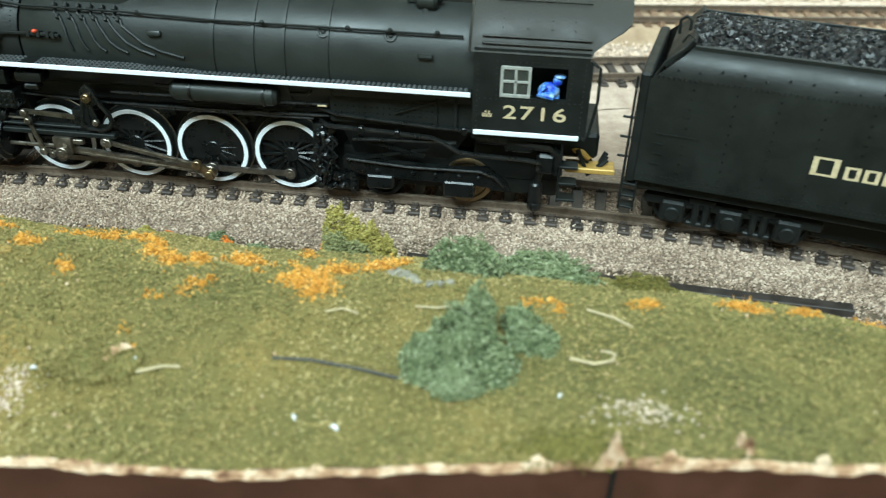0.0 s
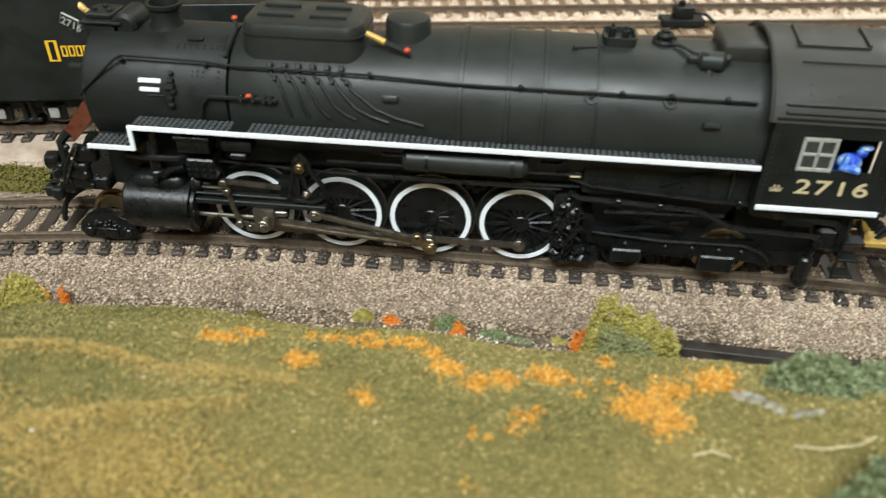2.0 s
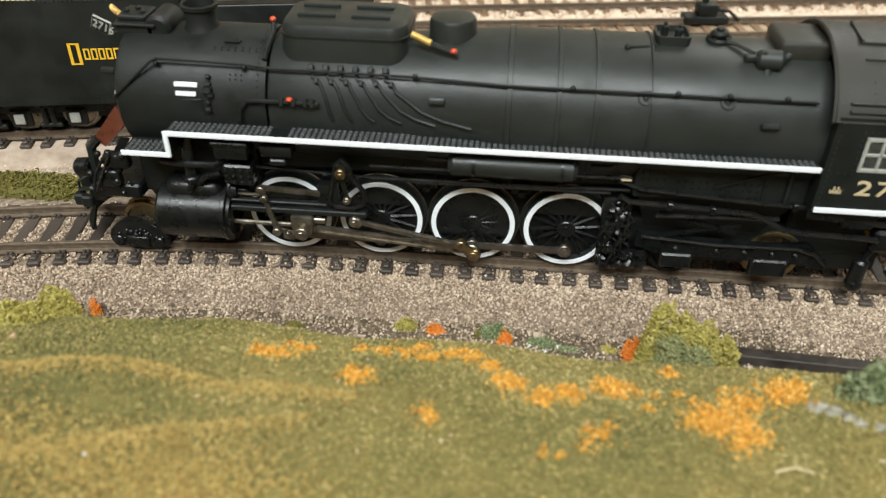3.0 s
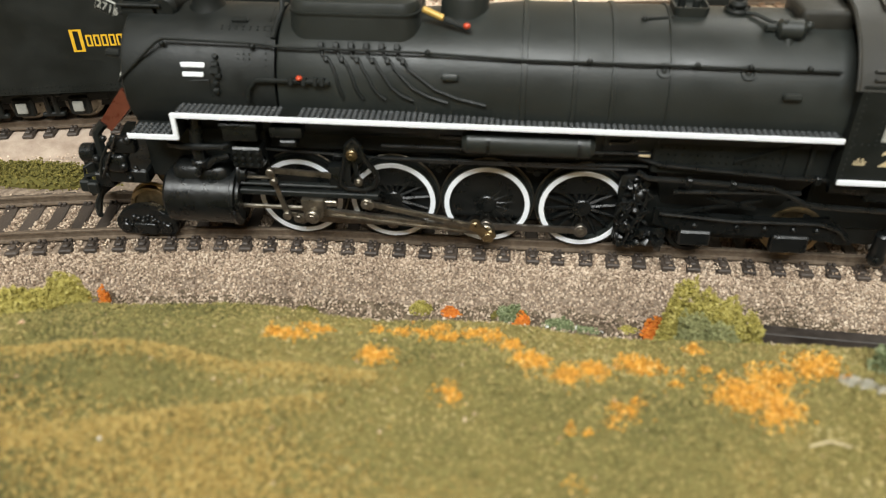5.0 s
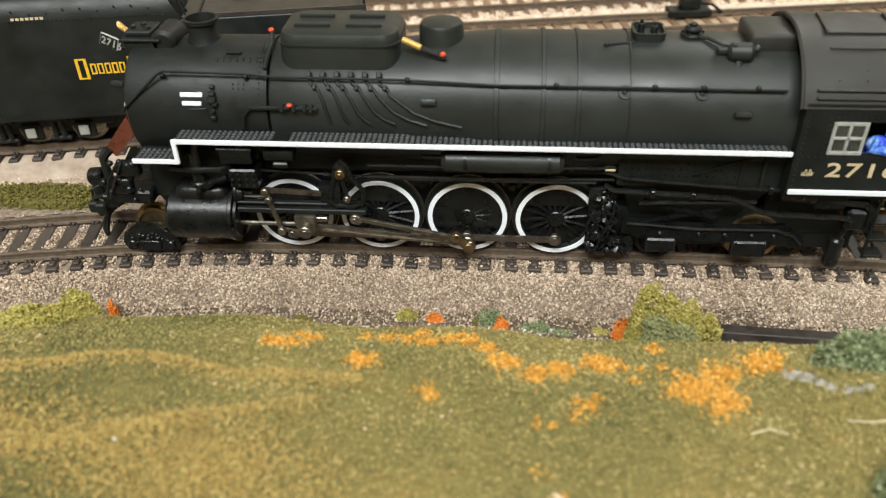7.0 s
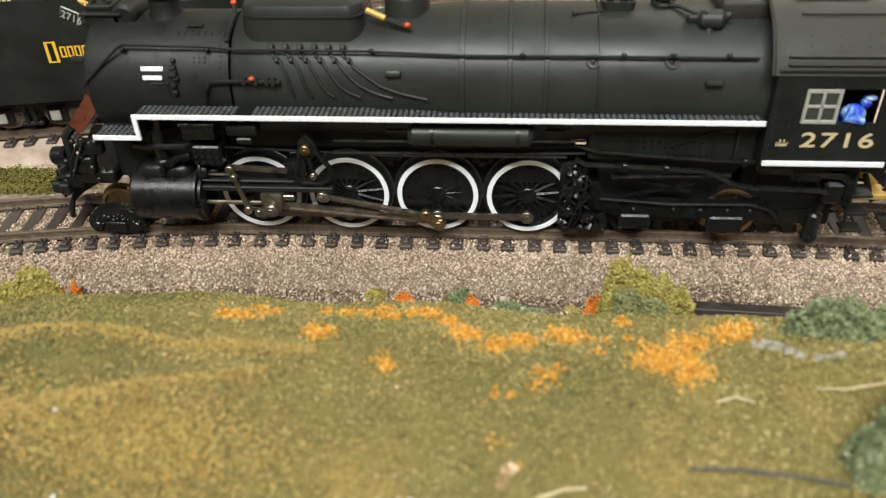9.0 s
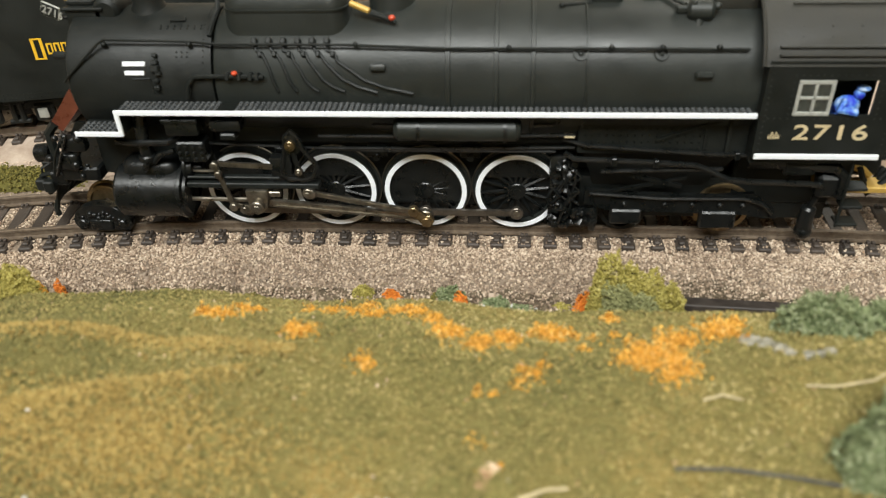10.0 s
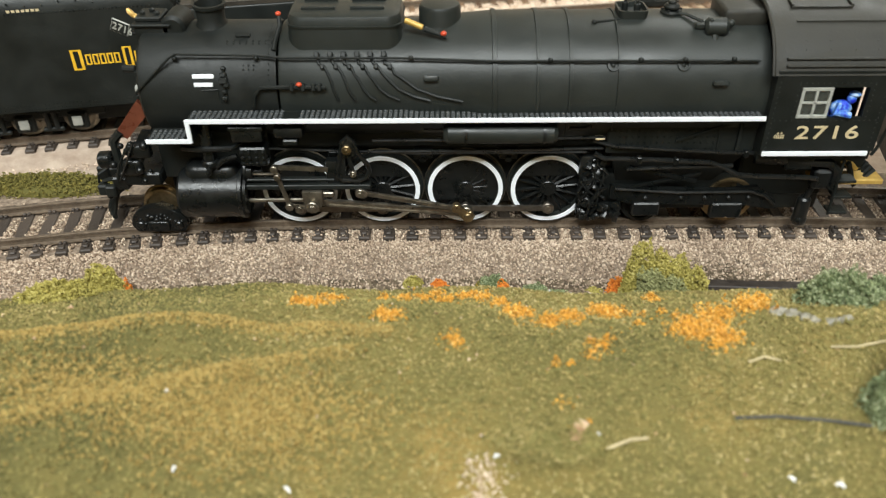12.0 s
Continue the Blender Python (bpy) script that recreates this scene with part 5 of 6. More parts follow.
    # ladder, grab irons and hand pipes
    bm = tube(B(), [(3.2, -17.4, 41.0), (5.0, -17.6, 44.6), (8.4, -16.4, 47.6), (10.0, -15.0, 49.6), (8.8, -14.8, 50.4), (7.6, -15.4, 48.6)], 0.32, 6)
    tube(bm, [(6.2, -6, 47.5), (6.0, -6, 50.6), (7.2, -6, 51.6), (8.4, -6, 50.8), (8.4, -6, 48.6)], 0.4, 6)
    part("grab_iron", bm, MATT, td)
    bm = B()
    for y in (-15.2, -12.6):
        tube(bm, [(deck_x + 5.6, y, 39.6), (deck_x + 3.6, y, 45.0), (deck_x + 0.6, y, 48.2), (deck_x - 1.4, y, 47.0)], 0.35, 6)
    for k in range(4):
        tube(bm, [(deck_x + 5.2 - k * 1.1, -15.2, 41 + k * 1.9), (deck_x + 5.2 - k * 1.1, -12.6, 41 + k * 1.9)], 0.28, 6)
    part("bunker_ladder", bm, MATT, td, "small black ladder at the rear of the coal bunker")
    # front wall, steps and hoses
    part("front_wall", box(B(), 0.2, 2.6, -17.6, 17.6, 14, 41.4, 0.4), MATT, td)
    bm = B()
    for z in (6.5, 9.6, 12.8):
        box(bm, -0.5, 3.2, -17.4, -14.0, z, z + 0.6, 0.1)
    box(bm, -0.6, 0.0, -17.5, -16.9, 6, 40.5, 0.1)
    box(bm, 2.9, 3.4, -17.5, -16.9, 6, 15, 0.1)
    for z in (20, 25, 30):
        box(bm, -2.4, 0.2, -17.2, -16.6, z, z + 0.5, 0.1)
    part("front_steps", bm, MATT, td)
    part("underframe", box(B(), 1, length, -15.5, 15.5, 11.6, 15.4, 0.3), MATT, td)
    # trucks: three axles each
    part("centre_sill", box(B(), 6, length - 4, -8.6, 8.6, 3.0, 12, 0.5), MATT, td)
    for c in trucks:
        bm = box(B(), c - pitch * 1.55, c + pitch * 1.55, -12.6, -11.2, 6.6, 9.6, 0.5)
        for k in (-1, 0, 1):
            box(bm, c + k * pitch - 3.0, c + k * pitch + 3.0, -13.4, -11.4, 2.6, 8.4, 0.6)
            cyl(bm, (c + k * pitch, -14.1, 5.2), (c + k * pitch, -13.0, 5.2), 1.9, 14, 0.3)
        for k in (-0.5, 0.5):
            for j in (-1.2, 1.2):
                tube(bm, [(c + k * pitch + j, -12.6, 3.4), (c + k * pitch + j, -12.6, 9)], 0.9, 8)
            box(bm, c + k * pitch - 3.2, c + k * pitch + 3.2, -13.2, -11.6, 2.4, 3.6, 0.3)
            box(bm, c + k * pitch - 3.2, c + k * pitch + 3.2, -13.2, -11.6, 8.4, 10.4, 0.3)
        tk = part("truck_frame", bm, MATT, td, "black sprung truck side frame")
        if low < 14:
            for k in (-1, 0, 1):
                part("journal_lid", box(B(), c + k * pitch - 1.5, c + k * pitch + 1.5, -14.5, -13.9, 4.2, 7.4, 0.3, 2), FRAMEM, tk, "pale grey journal box lid")
        for k in (-1, 0, 1):
            for y in (-9.4, 9.4):
                small_wheel(c + k * pitch, y, 5.2, tk, MATT if low > 14 else STEELR)
    return td


word = [(4.4, 5.6)] + [(3.1, 3.2)] * 9 + [(0, 3.4), (2.6, 3.6), (0, 3.1), (4.4, 5.6), (3.1, 3.2), (3.1, 1.3), (3.1, 3.2)]
tender((153, -0.4, 0), -12.5, "black model tender heaped with coal behind the locomotive", 87.0, 146.0, word, CREAM, 39.6, 24.0, CONCRETE, 0)
word2 = [(6.2, 3.2)] + [(3.2, 1.66)] * 5 + [(0, 0.5), (6.2, 2.6)] + [(3.2, 1.7)] * 4
tender((-137.4, 42.2, 0), 11.31, "black model tender with yellow lettering parked on the next track", 90.0, 147.0, word2, YELLOW, 62.6, 24.9, CARM, 49.0, 11.6, (42.5, 112.0), 15.7)


# ---- front board, plants and litter ----
xs = np.linspace(-260, 400, 331)
bm = B()
rings = []
for x in xs:
    y, z = float(front_y(x)), float(land(x, front_y(x)))
    rings.append([(x, y + 2.6, -120), (x, y + 2.6, z - 1.4), (x, y + 2.4, z - 0.6), (x, y - 0.3, z - 0.5), (x, y - 0.6, z - 0.9), (x, y - 0.6, -120)])
ring_mesh(bm, rings)
solid("fascia_board", bm, FASCIA, "dark maroon painted board along the layout's front edge", "fascia board", kind="structure")
rows = []
for x in np.linspace(-260, 400, 900):
    y, z = float(front_y(x)), float(land(x, front_y(x)))
    w = 1.2 + 2.2 * wave(x, 0, 23, 31) + 1.4 * wave(x, 0, 6, 32)
    u = max(-1.5, 0.6 + 1.6 * wave(x, 0, 9, 33) + 0.8 * wave(x, 0, 3, 34))
    rows.append([(x, y + 0.3 + 0.35 * w, z - 0.2), (x, y + 0.2, z + 0.3 * u), (x, y - 0.5, z + 0.25 * u), (x, y - 0.8 - max(0, w) * 0.12, z - 0.4 - 0.25 * w), (x, y - 0.6, z - 0.8 - 0.4 * w), (x, y, z - 1.8)])
solid("torn_plaster_edge", ring_mesh(B(), rows), PLASTER, "cream torn plaster crust along the board's top edge", "plaster edge", kind="structure")
r5 = random.Random(12)


def flake(x, back, h, w, lean):
    y = float(front_y(x)) + back
    z = float(land(x, y))
    bm = B()
    pts = []
    for k in range(7):
        u = k / 6
        ww = w * (1 - u) ** 0.7 * (1 + 0.3 * r5.uniform(-1, 1)) + 0.15
        cx = x + lean * u * h + 0.25 * r5.uniform(-1, 1)
        pts.append([(cx - ww, y + 0.5 * u, z - 0.4 + h * u), (cx + ww, y + 0.3 * u, z - 0.4 + h * u), (cx + ww * 0.8, y + 0.9 + 0.5 * u, z - 0.4 + h * u), (cx - ww * 0.8, y + 0.9 + 0.5 * u, z - 0.4 + h * u)])
    ring_mesh(bm, pts)
    solid("plaster_flake", bm, PLASTER, "upright curl of torn cream plaster on the board's edge", "plaster flake", "torn plaster flakes")


for x, b, h, w, lean in ((141.5, -0.6, 6.0, 1.2, 0.15), (143.4, -0.8, 3.0, 1.6, -0.2), (162.0, 0.4, 3.6, 0.7, -0.2), (160.6, 2.4, 3.0, 0.8, 0.1), (150, -0.6, 2.0, 1.7, 0.3), (171.5, -0.5, 2.2, 1.8, 0.2), (193, -0.5, 3.0, 1.0, 0.1), (203, -0.4, 2.4, 1.8, 0.7), (132, -0.8, 1.6, 2.2, -0.3), (98, -0.8, 1.2, 2.0, 0.2), (62, -0.8, 1.0, 2.4, 0.2)):
    flake(x, b, h, w, lean)
# joint in the board
solid("board_joint", box(B(), 142.2, 142.9, float(front_y(142.5)) - 1.1, float(front_y(142.5)) - 0.5, -100, float(land(142.5, front_y(142.5))) - 1.4), MATT, "dark open joint between two front boards", "board joint", kind="structure")


def foam_noise(v, scale, seed):
    """Smooth noise over directions or places, about -1 to 1."""
    r = np.random.default_rng(seed)
    out = 0
    for _ in range(8):
        d = r.normal(size=3)
        out = out + np.sin(v @ (d / np.linalg.norm(d)) * 6.28 * r.uniform(0.6, 1.6) / scale + r.uniform(0, 6.28))
    return out / 3.2


def clump(name, label, x, y, rx, ry, h, n, size, material, category="bush", seed=1, base=None, lobes=5, at=None):
    """A foam bush: fine grains over overlapping, crumbly lobes round solid cores. at: lobes as x, y, rx, ry, h."""
    r = np.random.default_rng(seed)
    z0 = float(land(x, y)) if base is None else base
    if at is None:
        at = []
        for k in range(lobes):
            a, d, q = r.uniform(0, 6.28), (r.uniform(0.1, 0.6) if k else 0), (r.uniform(0.4, 0.75) if k else 0.85)
            at.append((x + d * rx * math.cos(a), y + d * ry * math.sin(a), rx * q, ry * q, h * q))
    L = np.array(at)
    area = L[:, 2] * L[:, 3] + L[:, 4] * (L[:, 2] + L[:, 3])
    n = int(n * 3.4)
    c = L[r.choice(len(L), size=n, p=area / area.sum())]
    v = r.normal(size=(n, 3))
    v /= np.linalg.norm(v, axis=1)[:, None]
    v[:, 2] = np.abs(v[:, 2])
    place = v * c[:, 2:5] + c[:, [0, 1, 0]] * np.array([1, 1, 0])
    q = 0.90 + 0.13 * foam_noise(place, max(2.2, 0.32 * h), seed) + 0.09 * np.maximum(-0.8, foam_noise(place, 1.7, seed + 7)) - 0.10 * r.uniform(0, 1, n) ** 3
    pts = np.stack([c[:, 0], c[:, 1], np.full(n, z0 - 0.3)], 1) + v * q[:, None] * c[:, 2:5]
    sizes = size * 0.52 * r.uniform(0.5, 1.35, n)
    cores = (L[:, 0:3] * np.array([1, 1, 0]) + np.array([0, 0, z0 - 0.3]))[:, None] + CORE_V[None] * 0.74 * L[:, None, 2:5]
    me = grains(name, pts, sizes, material, 0.5, extra=(cores.reshape(-1, 3), (CORE_F[None] + (np.arange(len(L)) * len(CORE_V))[:, None, None]).reshape(-1, 3)))
    return tagged(new(name, me), label, category, "foam bushes on the layout")


# bushes in the ditch and on the mat
clump("bush", "rounded yellow-olive foam bush at the foot of the ballast", 86.0, -39.0, 8.5, 5.2, 21.5, 4600, 0.5, OLIVE, seed=3, base=-5.5,
      at=((83.4, -37.4, 4.4, 4.4, 17.6), (87.4, -38.0, 4.6, 4.4, 17.0), (91.2, -39.0, 4.4, 4.2, 15.4), (94.8, -40.0, 3.8, 4.0, 13.6), (81.4, -38.0, 3.2, 3.4, 14.5)))
clump("bush", "low grey-green foam bush before the olive bush", 87.5, -43.0, 6.0, 4.5, 15.5, 1500, 0.46, SAGE, seed=4, base=-3,
      at=((84.6, -42.6, 4.4, 3.2, 12.5), (89.0, -43.2, 4.0, 3.2, 11.0)))
clump("foam_tuft", "small bright red-orange foam tuft beside the ballast", 78.9, -33.0, 3.0, 2.4, 9.5, 460, 0.4, REDFOAM, "foam tuft", 5)
clump("bush", "dusty dark green foam bush with pale tips on the grass mat", 117.0, -93.0, 11.5, 12.0, 17.0, 4400, 0.5, GREEN, seed=6,
      at=((117.0, -90.5, 7.5, 7.0, 10.0), (119.2, -87.5, 5.2, 5.0, 12.5), (120.4, -85.5, 3.4, 3.4, 14.0), (112.6, -92.5, 5.5, 5.0, 7.0), (123.0, -92.0, 5.0, 4.6, 6.5), (117.6, -96.0, 5.0, 3.4, 5.5)))
clump("bush", "low dark green foam bush on the grass mat", 129.5, -85.0, 7.0, 6.0, 7.5, 1400, 0.48, GREEN, seed=7,
      at=((128.0, -84.0, 3.4, 3.6, 7.5), (131.5, -85.0, 3.2, 3.4, 5.0), (126.5, -80.5, 3.0, 3.0, 6.0)))
clump("hedge", "low dark green foam hedge along the edge of the mat", 115.0, -62.0, 9.5, 5.0, 10.0, 2600, 0.54, GREEN, "hedge", 8, lobes=7)
clump("hedge", "low dark green foam hedge along the edge of the mat", 131.0, -57.5, 13.0, 4.4, 8.0, 2800, 0.52, GREEN, "hedge", 9, lobes=8)
clump("hedge", "thin mid green foam hedge along the edge of the mat", 151.0, -57.0, 8.0, 2.6, 5.0, 1200, 0.46, MOSS, "hedge", 10, lobes=7)
clump("bush", "pale olive foam bush at the edge of the mat", -46.0, -51.0, 10.0, 4.0, 5.5, 1700, 0.5, OLIVE, seed=11, lobes=8)
clump("bush", "pale olive foam bush at the edge of the mat", -38.5, -48.0, 4.5, 3.0, 9.0, 1000, 0.5, OLIVE, seed=12)
clump("bush", "flat yellow-olive foam bush on the grass mat", 54.0, -97.5, 9.5, 6.0, 4.6, 1500, 0.45, TURF, seed=13, lobes=9)
clump("weed_strip", "strip of olive green weeds between two tracks", -79.0, 14.5, 27.0, 4.8, 6.5, 3600, 0.6, MOSS, "weeds", 14, -4.0, 14)
for x, y, rx, ry, h, n, m, s in ((49.5, -28.8, 4.4, 2.2, 5.6, 420, GREEN, 15), (46.5, -28.4, 2.2, 1.6, 3.4, 140, MOSS, 21), (51.5, -30.2, 2.4, 1.6, 4.6, 170, REDFOAM, 16), (59.5, -30.2, 5.0, 2.0, 3.2, 300, GREEN, 17), (36, -28.6, 2.8, 1.6, 3.4, 150, REDFOAM, 18), (29.5, -28.2, 3.2, 1.6, 4.4, 190, OLIVE, 19),
                                 (-41.5, -31.0, 1.5, 1.4, 6.0, 120, REDFOAM, 20), (-46.5, -31.0, 2.2, 1.4, 5.4, 150, ORANGE, 25), (66, -31.5, 3.0, 1.6, 2.4, 120, GREEN, 22), (74, -30.5, 3.0, 1.6, 2.0, 120, OLIVE, 23), (104, -30.0, 3.0, 1.2, 2.4, 120, ORANGE, 26), (-12, -31, 4.0, 1.6, 2.2, 160, MOSS, 27), (4, -30, 3.0, 1.4, 2.6, 120, MOSS, 28), (176, -49, 3.4, 1.6, 4.0, 160, GREEN, 29)):
    clump("foam_tuft", {REDFOAM: "small red-orange foam tuft in the ditch", GREEN: "small dark green foam tuft in the ditch", OLIVE: "small olive foam tuft in the ditch", MOSS: "small mossy green foam tuft in the ditch", ORANGE: "small yellow-orange foam tuft in the ditch"}[m], x, y, rx, ry, h, int(n * 1.6), 0.38, m, "foam tuft", s, lobes=4)


def flower_patch(x, y, rx, ry, n, seed, material=ORANGE):
    r = np.random.default_rng(seed)
    n = int(n * 3.1)
    k = max(4, n // 26)
    cx, cy = x + rx * r.normal(0, 0.6, k), y + ry * r.normal(0, 0.65, k)
    i = r.integers(0, k, n)
    wide = np.where(r.uniform(size=n) > 0.7, 2.6, 1.0)
    px, py = cx[i] + r.normal(0, 0.55, n) * wide, cy[i] + r.normal(0, 0.5, n) * wide
    pz = land(px, py) + 0.3 + np.abs(r.normal(0, 0.95, n)) * np.exp(-((px - cx[i]) ** 2 + (py - cy[i]) ** 2) / 1.5)
    tagged(new("orange_foam_patch", grains("orange_foam_patch", np.stack([px, py, pz], 1), r.uniform(0.14, 0.36, n), material, 0.5)), "crumbly orange foam patch like flowers on the grass mat", "flower patch", "orange foam patches")


for k, (x, y, rx, ry, n) in enumerate(((26.6, -67.4, 2.2, 1.6, 190), (10.6, -63.3, 3.4, 1.5, 150), (15, -58.5, 2.6, 1.6, 80), (52.5, -64.0, 2.2, 1.7, 230), (57.4, -69.0, 2.2, 1.5, 170), (49, -57.2, 2.0, 1.3, 110), (70, -61.6, 3.0, 2.2, 330), (62.5, -66.5, 1.4, 1.5, 150),
                                       (85.6, -71.8, 4.4, 3.2, 620), (89, -76.0, 2.4, 1.6, 130), (91.5, -65.5, 4.2, 2.4, 230), (99.3, -61.0, 3.0, 3.2, 480), (81, -54.2, 1.6, 1.2, 70), (28, -54, 6, 1.5, 90), (37, -52.5, 5, 1.5, 110), (43.5, -53.5, 3, 1.6, 120), (35, -56.5, 3.0, 0.9, 70),
                                       (38.4, -75.8, 1.8, 1.2, 50), (68, -76, 3, 3, 50), (60, -78, 4, 4, 30), (78, -66, 5, 3, 40), (168.5, -67.5, 2.8, 1.7, 330), (180, -67.0, 2.4, 1.3, 150), (149, -71, 1.8, 1.3, 90), (131, -73.5, 4, 2.5, 60), (200, -62, 9, 1.5, 130), (60, -92, 4, 3, 18))):
    flower_patch(x, y, rx, ry, n, 40 + k)

# dark wooden strip lying beside the ballast
bm = box(B(), -52, 52, -1.5, 1.5, -1.2, 1.4, 0.2)
beam = solid("wooden_strip", bm, BEAMM, "long dark stained wooden strip lying beside the ballast", "wooden strip")
beam.matrix_world = pose(0.150, -0.0342, -0.0050, 0, -1.0, -4.2)
# fibres, twig, glue blobs and crumbs on the mat
def fibre(pts, r, material, name, label, category):
    bm = tube(B(), [(x, y, float(land(x, y)) + 0.55 + dz) for x, y, dz in pts], r, 6)
    solid(name, bm, material, label, category)


fibre([(86, -93.6, 0), (93, -94.0, 0.4), (101, -94.6, 0.4), (108, -95.4, 0.2)], 0.3, TWIGM, "twig", "thin grey twig lying on the grass mat", "twig")
fibre([(136, -88, 0.2), (140, -89.5, 0.8), (143, -88.5, 0.8), (143.6, -86.6, 0.6), (142.0, -85.6, 0.3)], 0.28, FIBRE, "loose_fibre", "curled pale fibre lying on the grass mat", "fibre")
fibre([(92, -81, 0.1), (95, -80.2, 0.5), (98, -80.4, 0.2)], 0.2, FIBRE, "loose_fibre", "short pale fibre lying on the grass mat", "fibre")
fibre([(108, -77.5, 0.1), (112, -78.4, 0.6), (118, -77.0, 0.4), (121, -75, 0.2)], 0.2, FIBRE, "loose_fibre", "long pale fibre lying on the grass mat", "fibre")
fibre([(64, -99, 0.1), (68, -97.6, 0.4), (71, -97.2, 0.1)], 0.28, FIBRE, "loose_fibre", "short pale fibre lying on the grass mat", "fibre")
fibre([(139, -75, 0.1), (144, -77, 0.5), (147, -78.5, 0.1)], 0.22, FIBRE, "loose_fibre", "short pale fibre lying on the grass mat", "fibre")
for run in (((102.6, -66.5, 1.6), (104.4, -68.0, 1.3), (106.0, -69.6, 1.0), (107.2, -71.0, 0.8)), ((110.0, -71.6, 0.9), (111.6, -71.4, 0.7), (113.4, -70.8, 0.8))):
    bm = B()
    for x, y, r in run:
        drop = ball(B(), (0, 0, 0), 1.0, 3, (r * 1.3, r, 0.7))
        for v in drop.verts:
            v.co += Vector((0.4, 0.3, 0.35)) * float(wave(v.co.x * 4 + x, v.co.y * 4 + y, 5, 51))
        bmesh.ops.translate(drop, verts=drop.verts, vec=(x, y, float(land(x, y)) + 0.35))
        lump = bpy.data.meshes.new("lump")
        drop.to_mesh(lump)
        drop.free()
        bm.from_mesh(lump)
        bpy.data.meshes.remove(lump)
    solid("glue_blob", bm, GLUE, "glossy grey-green blob of dried glue on the mat", "glue blob")
# dark grains beside the wooden strip: brown soil with its shadow put into the colour
n = 2600
px, py = 104 + 12 * rng.normal(0, 0.5, n), -27.5 + 5 * rng.normal(0, 0.5, n)
tagged(new("soil_and_shadow", grains("soil_and_shadow", np.stack([px, py, land(px, py) + 0.5 + rng.uniform(0, 0.3, n)], 1), rng.uniform(0.14, 0.36, n), SOIL, 0.45)), "dark brown soil and painted shadow beside the wooden strip", "flock", kind="stuff")
for x, y, rx, ry, n, m, nm, lb in ((4, -94, 26, 9, 5200, OCHRE, "tan_flock", "worn tan patch of flock on the mat"), (235, -80, 14, 6, 1500, OCHRE, "tan_flock", "worn tan patch of flock on the mat"), (148, -99, 7, 3.5, 170, PALE, "white_flock", "whitish dusty patch on the mat"),
                                   (44, -104, 4, 4.5, 190, PALE, "white_flock", "whitish dusty patch on the mat"), (-28, -88, 18, 8, 1900, OCHRE, "tan_flock", "worn tan patch of flock on the mat")):
    px, py = x + rx * rng.normal(0, 0.5, n), np.maximum(y + ry * rng.normal(0, 0.5, n), front_y(x) + 2)
    tagged(new(nm, grains(nm, np.stack([px, py, land(px, py) + 0.55 + rng.uniform(0, 0.25, n)], 1), rng.uniform(0.14, 0.36, n), m, 0.45)), lb, "flock", kind="stuff")
for fn, x0, x1, n, nm, lb in ((lambda u: -73.6 - 1.6 * np.sin(u / 9.0), -70, 28, 3600, "bare_edge", "bare ochre edge of an overlapping strip of grass mat"), (lambda u: -85.5 + 0.25 * u, -60, 22, 2400, "bare_edge", "bare ochre edge of an overlapping strip of grass mat")):
    px = rng.uniform(x0, x1, n)
    py = fn(px) - np.abs(rng.normal(0, 1.7, n))
    tagged(new(nm, grains(nm, np.stack([px, py, land(px, py) + 0.5 + rng.uniform(0, 0.25, n)], 1), rng.uniform(0.14, 0.34, n), OCHRE, 0.45)), lb, "flock", kind="stuff")
n = 1500
px, py = 136 + 9 * rng.normal(0, 0.5, n), -107 + 3.4 * rng.normal(0, 0.5, n)
tagged(new("green_flock", grains("green_flock", np.stack([px, py, land(px, py) + 0.5 + rng.uniform(0, 0.3, n)], 1), rng.uniform(0.14, 0.36, n), MOSS, 0.45)), "dark green stain of flock near the board's edge", "flock", kind="stuff")


def scrap(x, y, long, wide, turn, curl, material, name, label, category):
    """A thin torn scrap, bent along its length."""
    long, wide = long * 0.62, wide * 0.5
    z = float(land(x, y)) + 0.6
    m = pose(x, y, z, 0, 0, turn)
    rows = []
    for k in range(6):
        u = k / 5 - 0.5
        w = wide * (0.55 + 0.45 * math.sin(math.pi * (k + 0.6) / 6.2)) * (1 + 0.2 * r5.uniform(-1, 1))
        h = curl * (0.25 - u * u) * 4
        rows.append([m @ Vector(q) for q in ((u * long, -w / 2, h), (u * long, w / 2, h + 0.2), (u * long, w / 2, h + 0.32), (u * long, -w / 2, h + 0.12))])
    solid(name, ring_mesh(B(), rows), material, label, category)


for x, y, l, w, a, c in ((92.5, -104, 2.0, 0.9, -50, 0.3), (99.5, -105.5, 2.4, 1.3, -25, 0.5), (134.5, -96.5, 1.6, 0.8, 60, 0.3), (46, -100, 1.8, 0.9, 20, 0.3), (62.8, -96.6, 1.8, 1.1, -30, 0.4), (-9, -91, 0.9, 0.6, 15, 0.3), (12.5, -105, 2.6, 0.9, -40, 0.4), (-6, -102, 2.2, 0.7, 80, 0.3)):
    scrap(x, y, l, w, a, c, PAPER, "paper_scrap", "tiny torn white paper scrap lying on the mat", "paper scrap")
scrap(59.6, -96.6, 11.0, 4.0, 62, 1.6, PLASTER, "bark_flake", "curled tan flake standing in the olive foam", "bark flake")
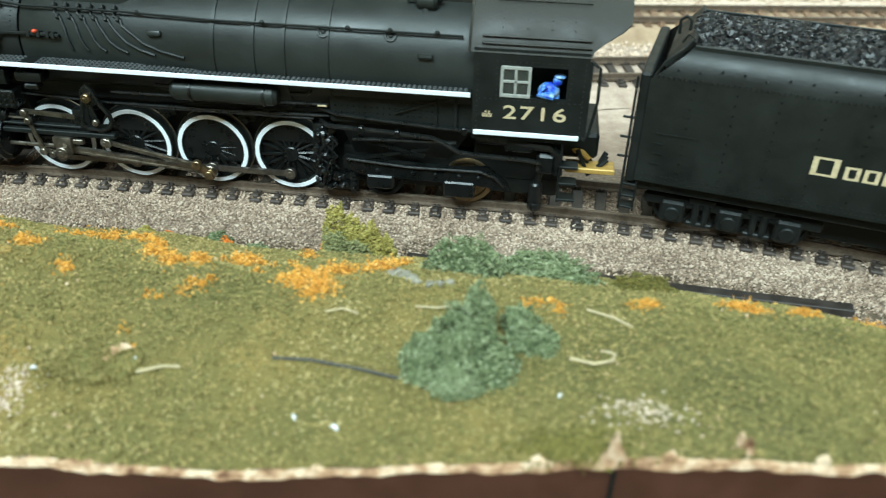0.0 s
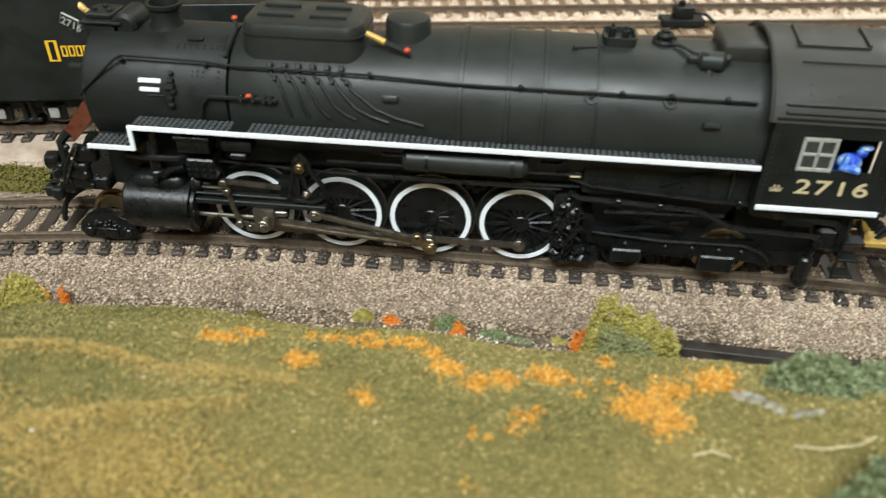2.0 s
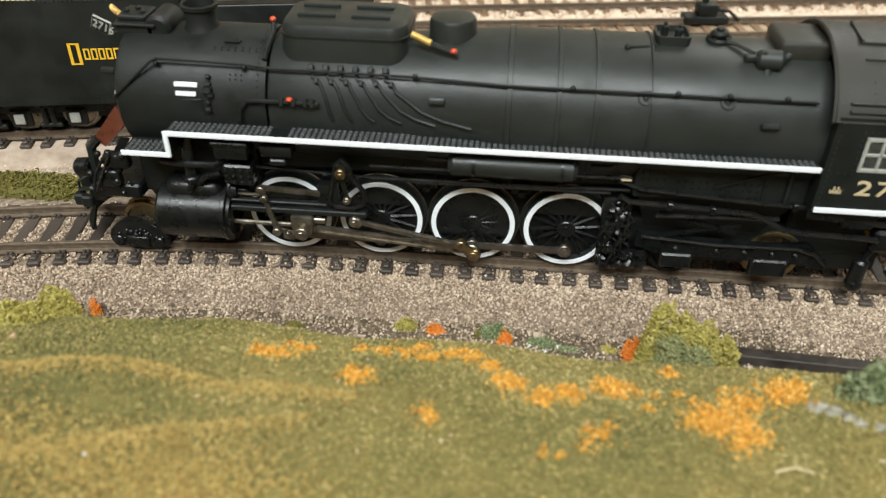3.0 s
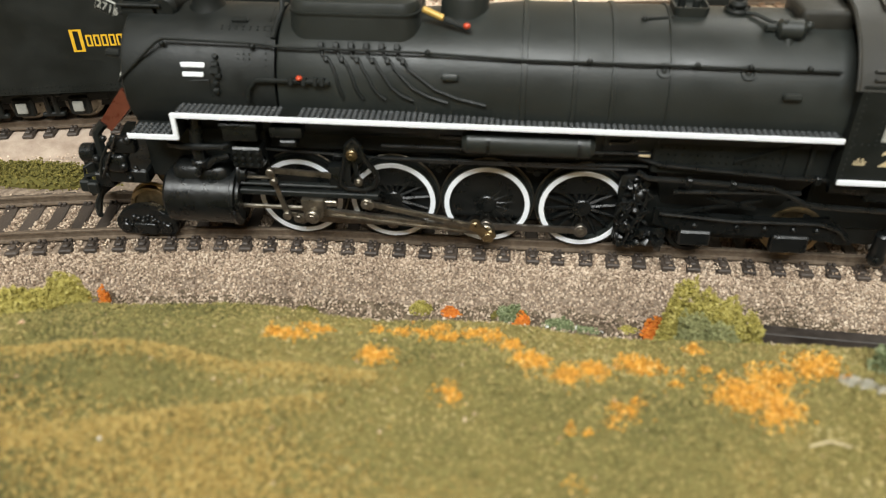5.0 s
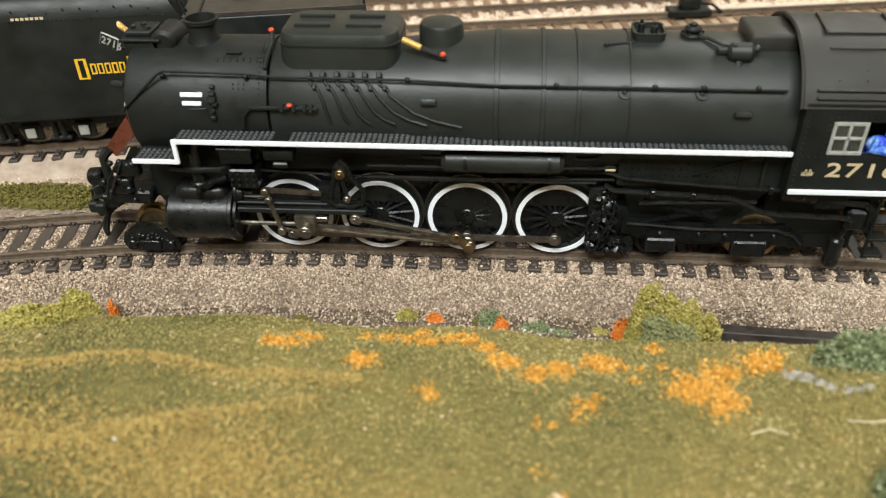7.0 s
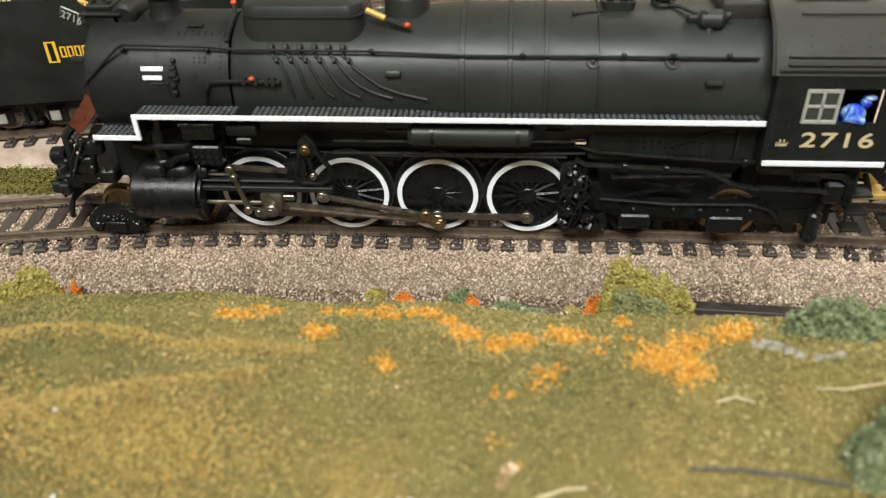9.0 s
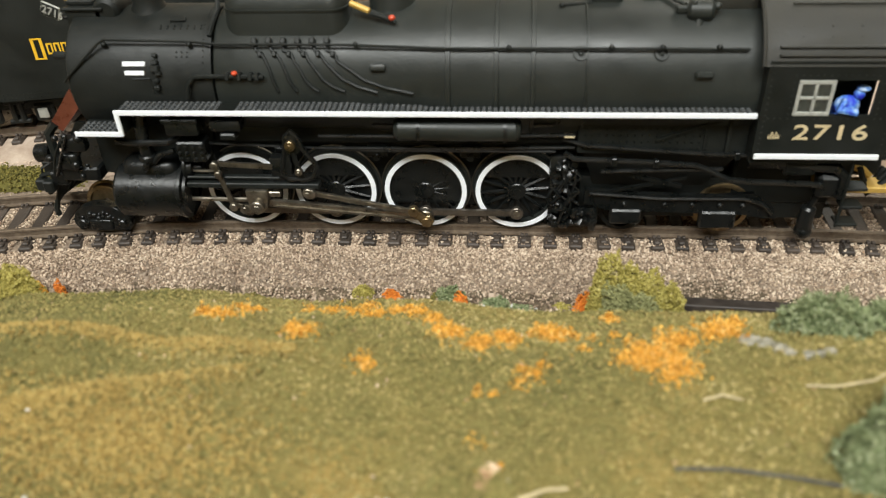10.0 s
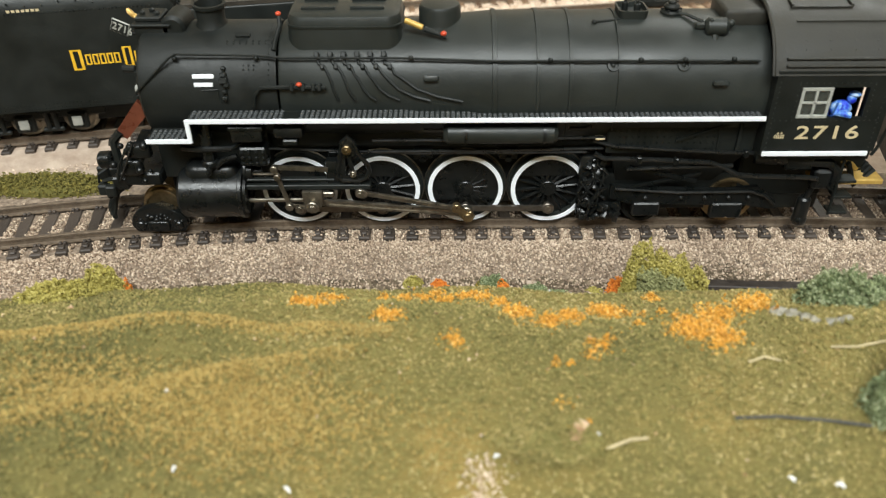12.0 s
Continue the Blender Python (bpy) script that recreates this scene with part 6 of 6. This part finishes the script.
for k, (x, y) in enumerate(((57.0, -31.5), (60.5, -33.0), (63.2, -31.0), (66.5, -34.0), (68.5, -32.0), (72.0, -33.5), (54.8, -33.5), (46.0, -31.5))):
    scrap(x, y, 1.1 + 0.3 * (k % 3), 0.7, 37 * k, 0.3, PAPER, "paper_scrap", "tiny torn white paper scrap in the ditch", "paper scrap")
n = 420
gx, gv = rng.uniform(-120, 270, n), rng.uniform(0.05, 1, n)
gy = foot_y(gx) * (1 - gv) + front_y(gx) * gv
tagged(new("pale_crumbs", grains("pale_crumbs", np.stack([gx, gy, land(gx, gy) + 0.5], 1), rng.uniform(0.15, 0.42, n) * np.where(rng.uniform(size=n) > 0.93, 2.0, 1), PLASTER, 0.5)), "scattered pale crumbs on the grass mat", "crumbs", kind="stuff")

# ---- the yard behind ----
def berm(name, label, x0, y0, slope, s0, s1, half, material, zt, zb=-7.0):
    fn = straight(x0, y0, slope)
    prof = [(-half - 7, zb), (-half, zt), (half, zt), (half + 7, zb)]
    rings = []
    for s in np.linspace(s0, s1, 140):
        x, y, h = fn(s)
        ux, uy = -math.sin(h), math.cos(h)
        rings.append([(x + ux * (p + 0.8 * math.sin(s * 0.21 + p)), y + uy * (p + 0.8 * math.sin(s * 0.21 + p)), z + 0.25 * math.sin(s * 0.37 + p * 0.9)) for p, z in prof])
    solid(name, ring_mesh(B(), rings), material, label, "roadbed", kind="structure")


def berm_stones(name, label, x0, y0, slope, s0, s1, half, n, z, material, size):
    fn = straight(x0, y0, slope)
    s = rng.uniform(s0, s1, n)
    p = rng.uniform(-half - 4, half + 4, n)
    h = math.atan(slope)
    x = x0 + s * math.cos(h) - math.sin(h) * p
    y = y0 + s * math.sin(h) + math.cos(h) * p
    zz = z - np.maximum(0, np.abs(p) - half) * 0.9 + rng.uniform(-0.2, 0.4, n)
    tagged(new(name, grains(name, np.stack([x, y, zz], 1), rng.uniform(0.6, 1.2, n) * size, material, 0.35)), label, "ballast", kind="stuff")


berm("roadbed", "tan gravel roadbed under the parked train", -80, 52, 0.2, -230, 460, 17, YARD, -3.4)
berm_stones("ballast", "pale tan gravel under the parked train", -80, 38, 0.2, -160, 120, 26, 6500, -5.6, PALE, 0.5)
berm("roadbed", "sandy brown roadbed of a rear track", 120, 158, 0.17, -330, 400, 17, TAN, -2.6)
berm("roadbed", "pale pinkish ballast roadbed of the rearmost track", 110, 190, 0.19, -330, 430, 17, PALEBED, -1.4)
berm_stones("ballast", "pale pinkish ballast stones between brown ties", 110, 190, 0.19, -200, 300, 16, 9000, -1.2, PALE, 0.9)
berm_stones("ballast", "pale gravel heaped between the rear tracks", 130, 130, 0.19, -160, 260, 9, 3500, -6.6, PALE, 0.9)
clump("hedge", "green foam shrubbery behind the rear track", -25, 232, 70, 14, 14, 3000, 2.2, MOSS, "hedge", 60, -6, 14)
clump("bush", "small green foam bush beside the rear track", 318, 118, 9, 4, 7, 400, 1.0, GREEN, seed=61, base=-7)
bm = box(B(), -9, 9, -4, 4, 0, 3.0, 0.4)
box(bm, -4, 4, -3.4, 3.4, 3.0, 8.0, 1.0, 2)
tube(bm, [(4, 0, 5), (10, 0, 4), (14, -2, 1.0)], 0.7, 6)
cyl(bm, (-1, 0, 8), (-1, 0, 10), 1.4, 10, 0.3)
sw = solid("switch_machine", bm, MATT, "dark track switch machine beside the pale track", "switch machine", "switch machines")
sw.matrix_world = pose(0.127, 0.168, -0.0012, 0, 0, 8)
copy_thing(sw, pose(0.312, 0.212, -0.0012, 0, 0, 12))

# the room round the layout: walls, floor and ceiling, all out of view
for nm, v in (("wall_north", (-2500, 2500, 1600, 1700, -1000, 1500)), ("wall_south", (-2500, 2500, -2100, -2000, -1000, 1500)), ("wall_west", (-2600, -2500, -2000, 1600, -1000, 1500)), ("wall_east", (2500, 2600, -2000, 1600, -1000, 1500))):
    solid(nm, box(B(), *v), WALLP, "plain beige painted room wall", "wall", kind="structure", smooth=False)
solid("floor", box(B(), -2500, 2500, -2000, 1600, -1050, -1000), FLOORM, "plain brown room floor", "floor", kind="structure", smooth=False)
solid("ceiling", box(B(), -2500, 2500, -2000, 1600, 1500, 1560), CEILM, "plain off-white room ceiling", "ceiling", kind="structure", smooth=False)
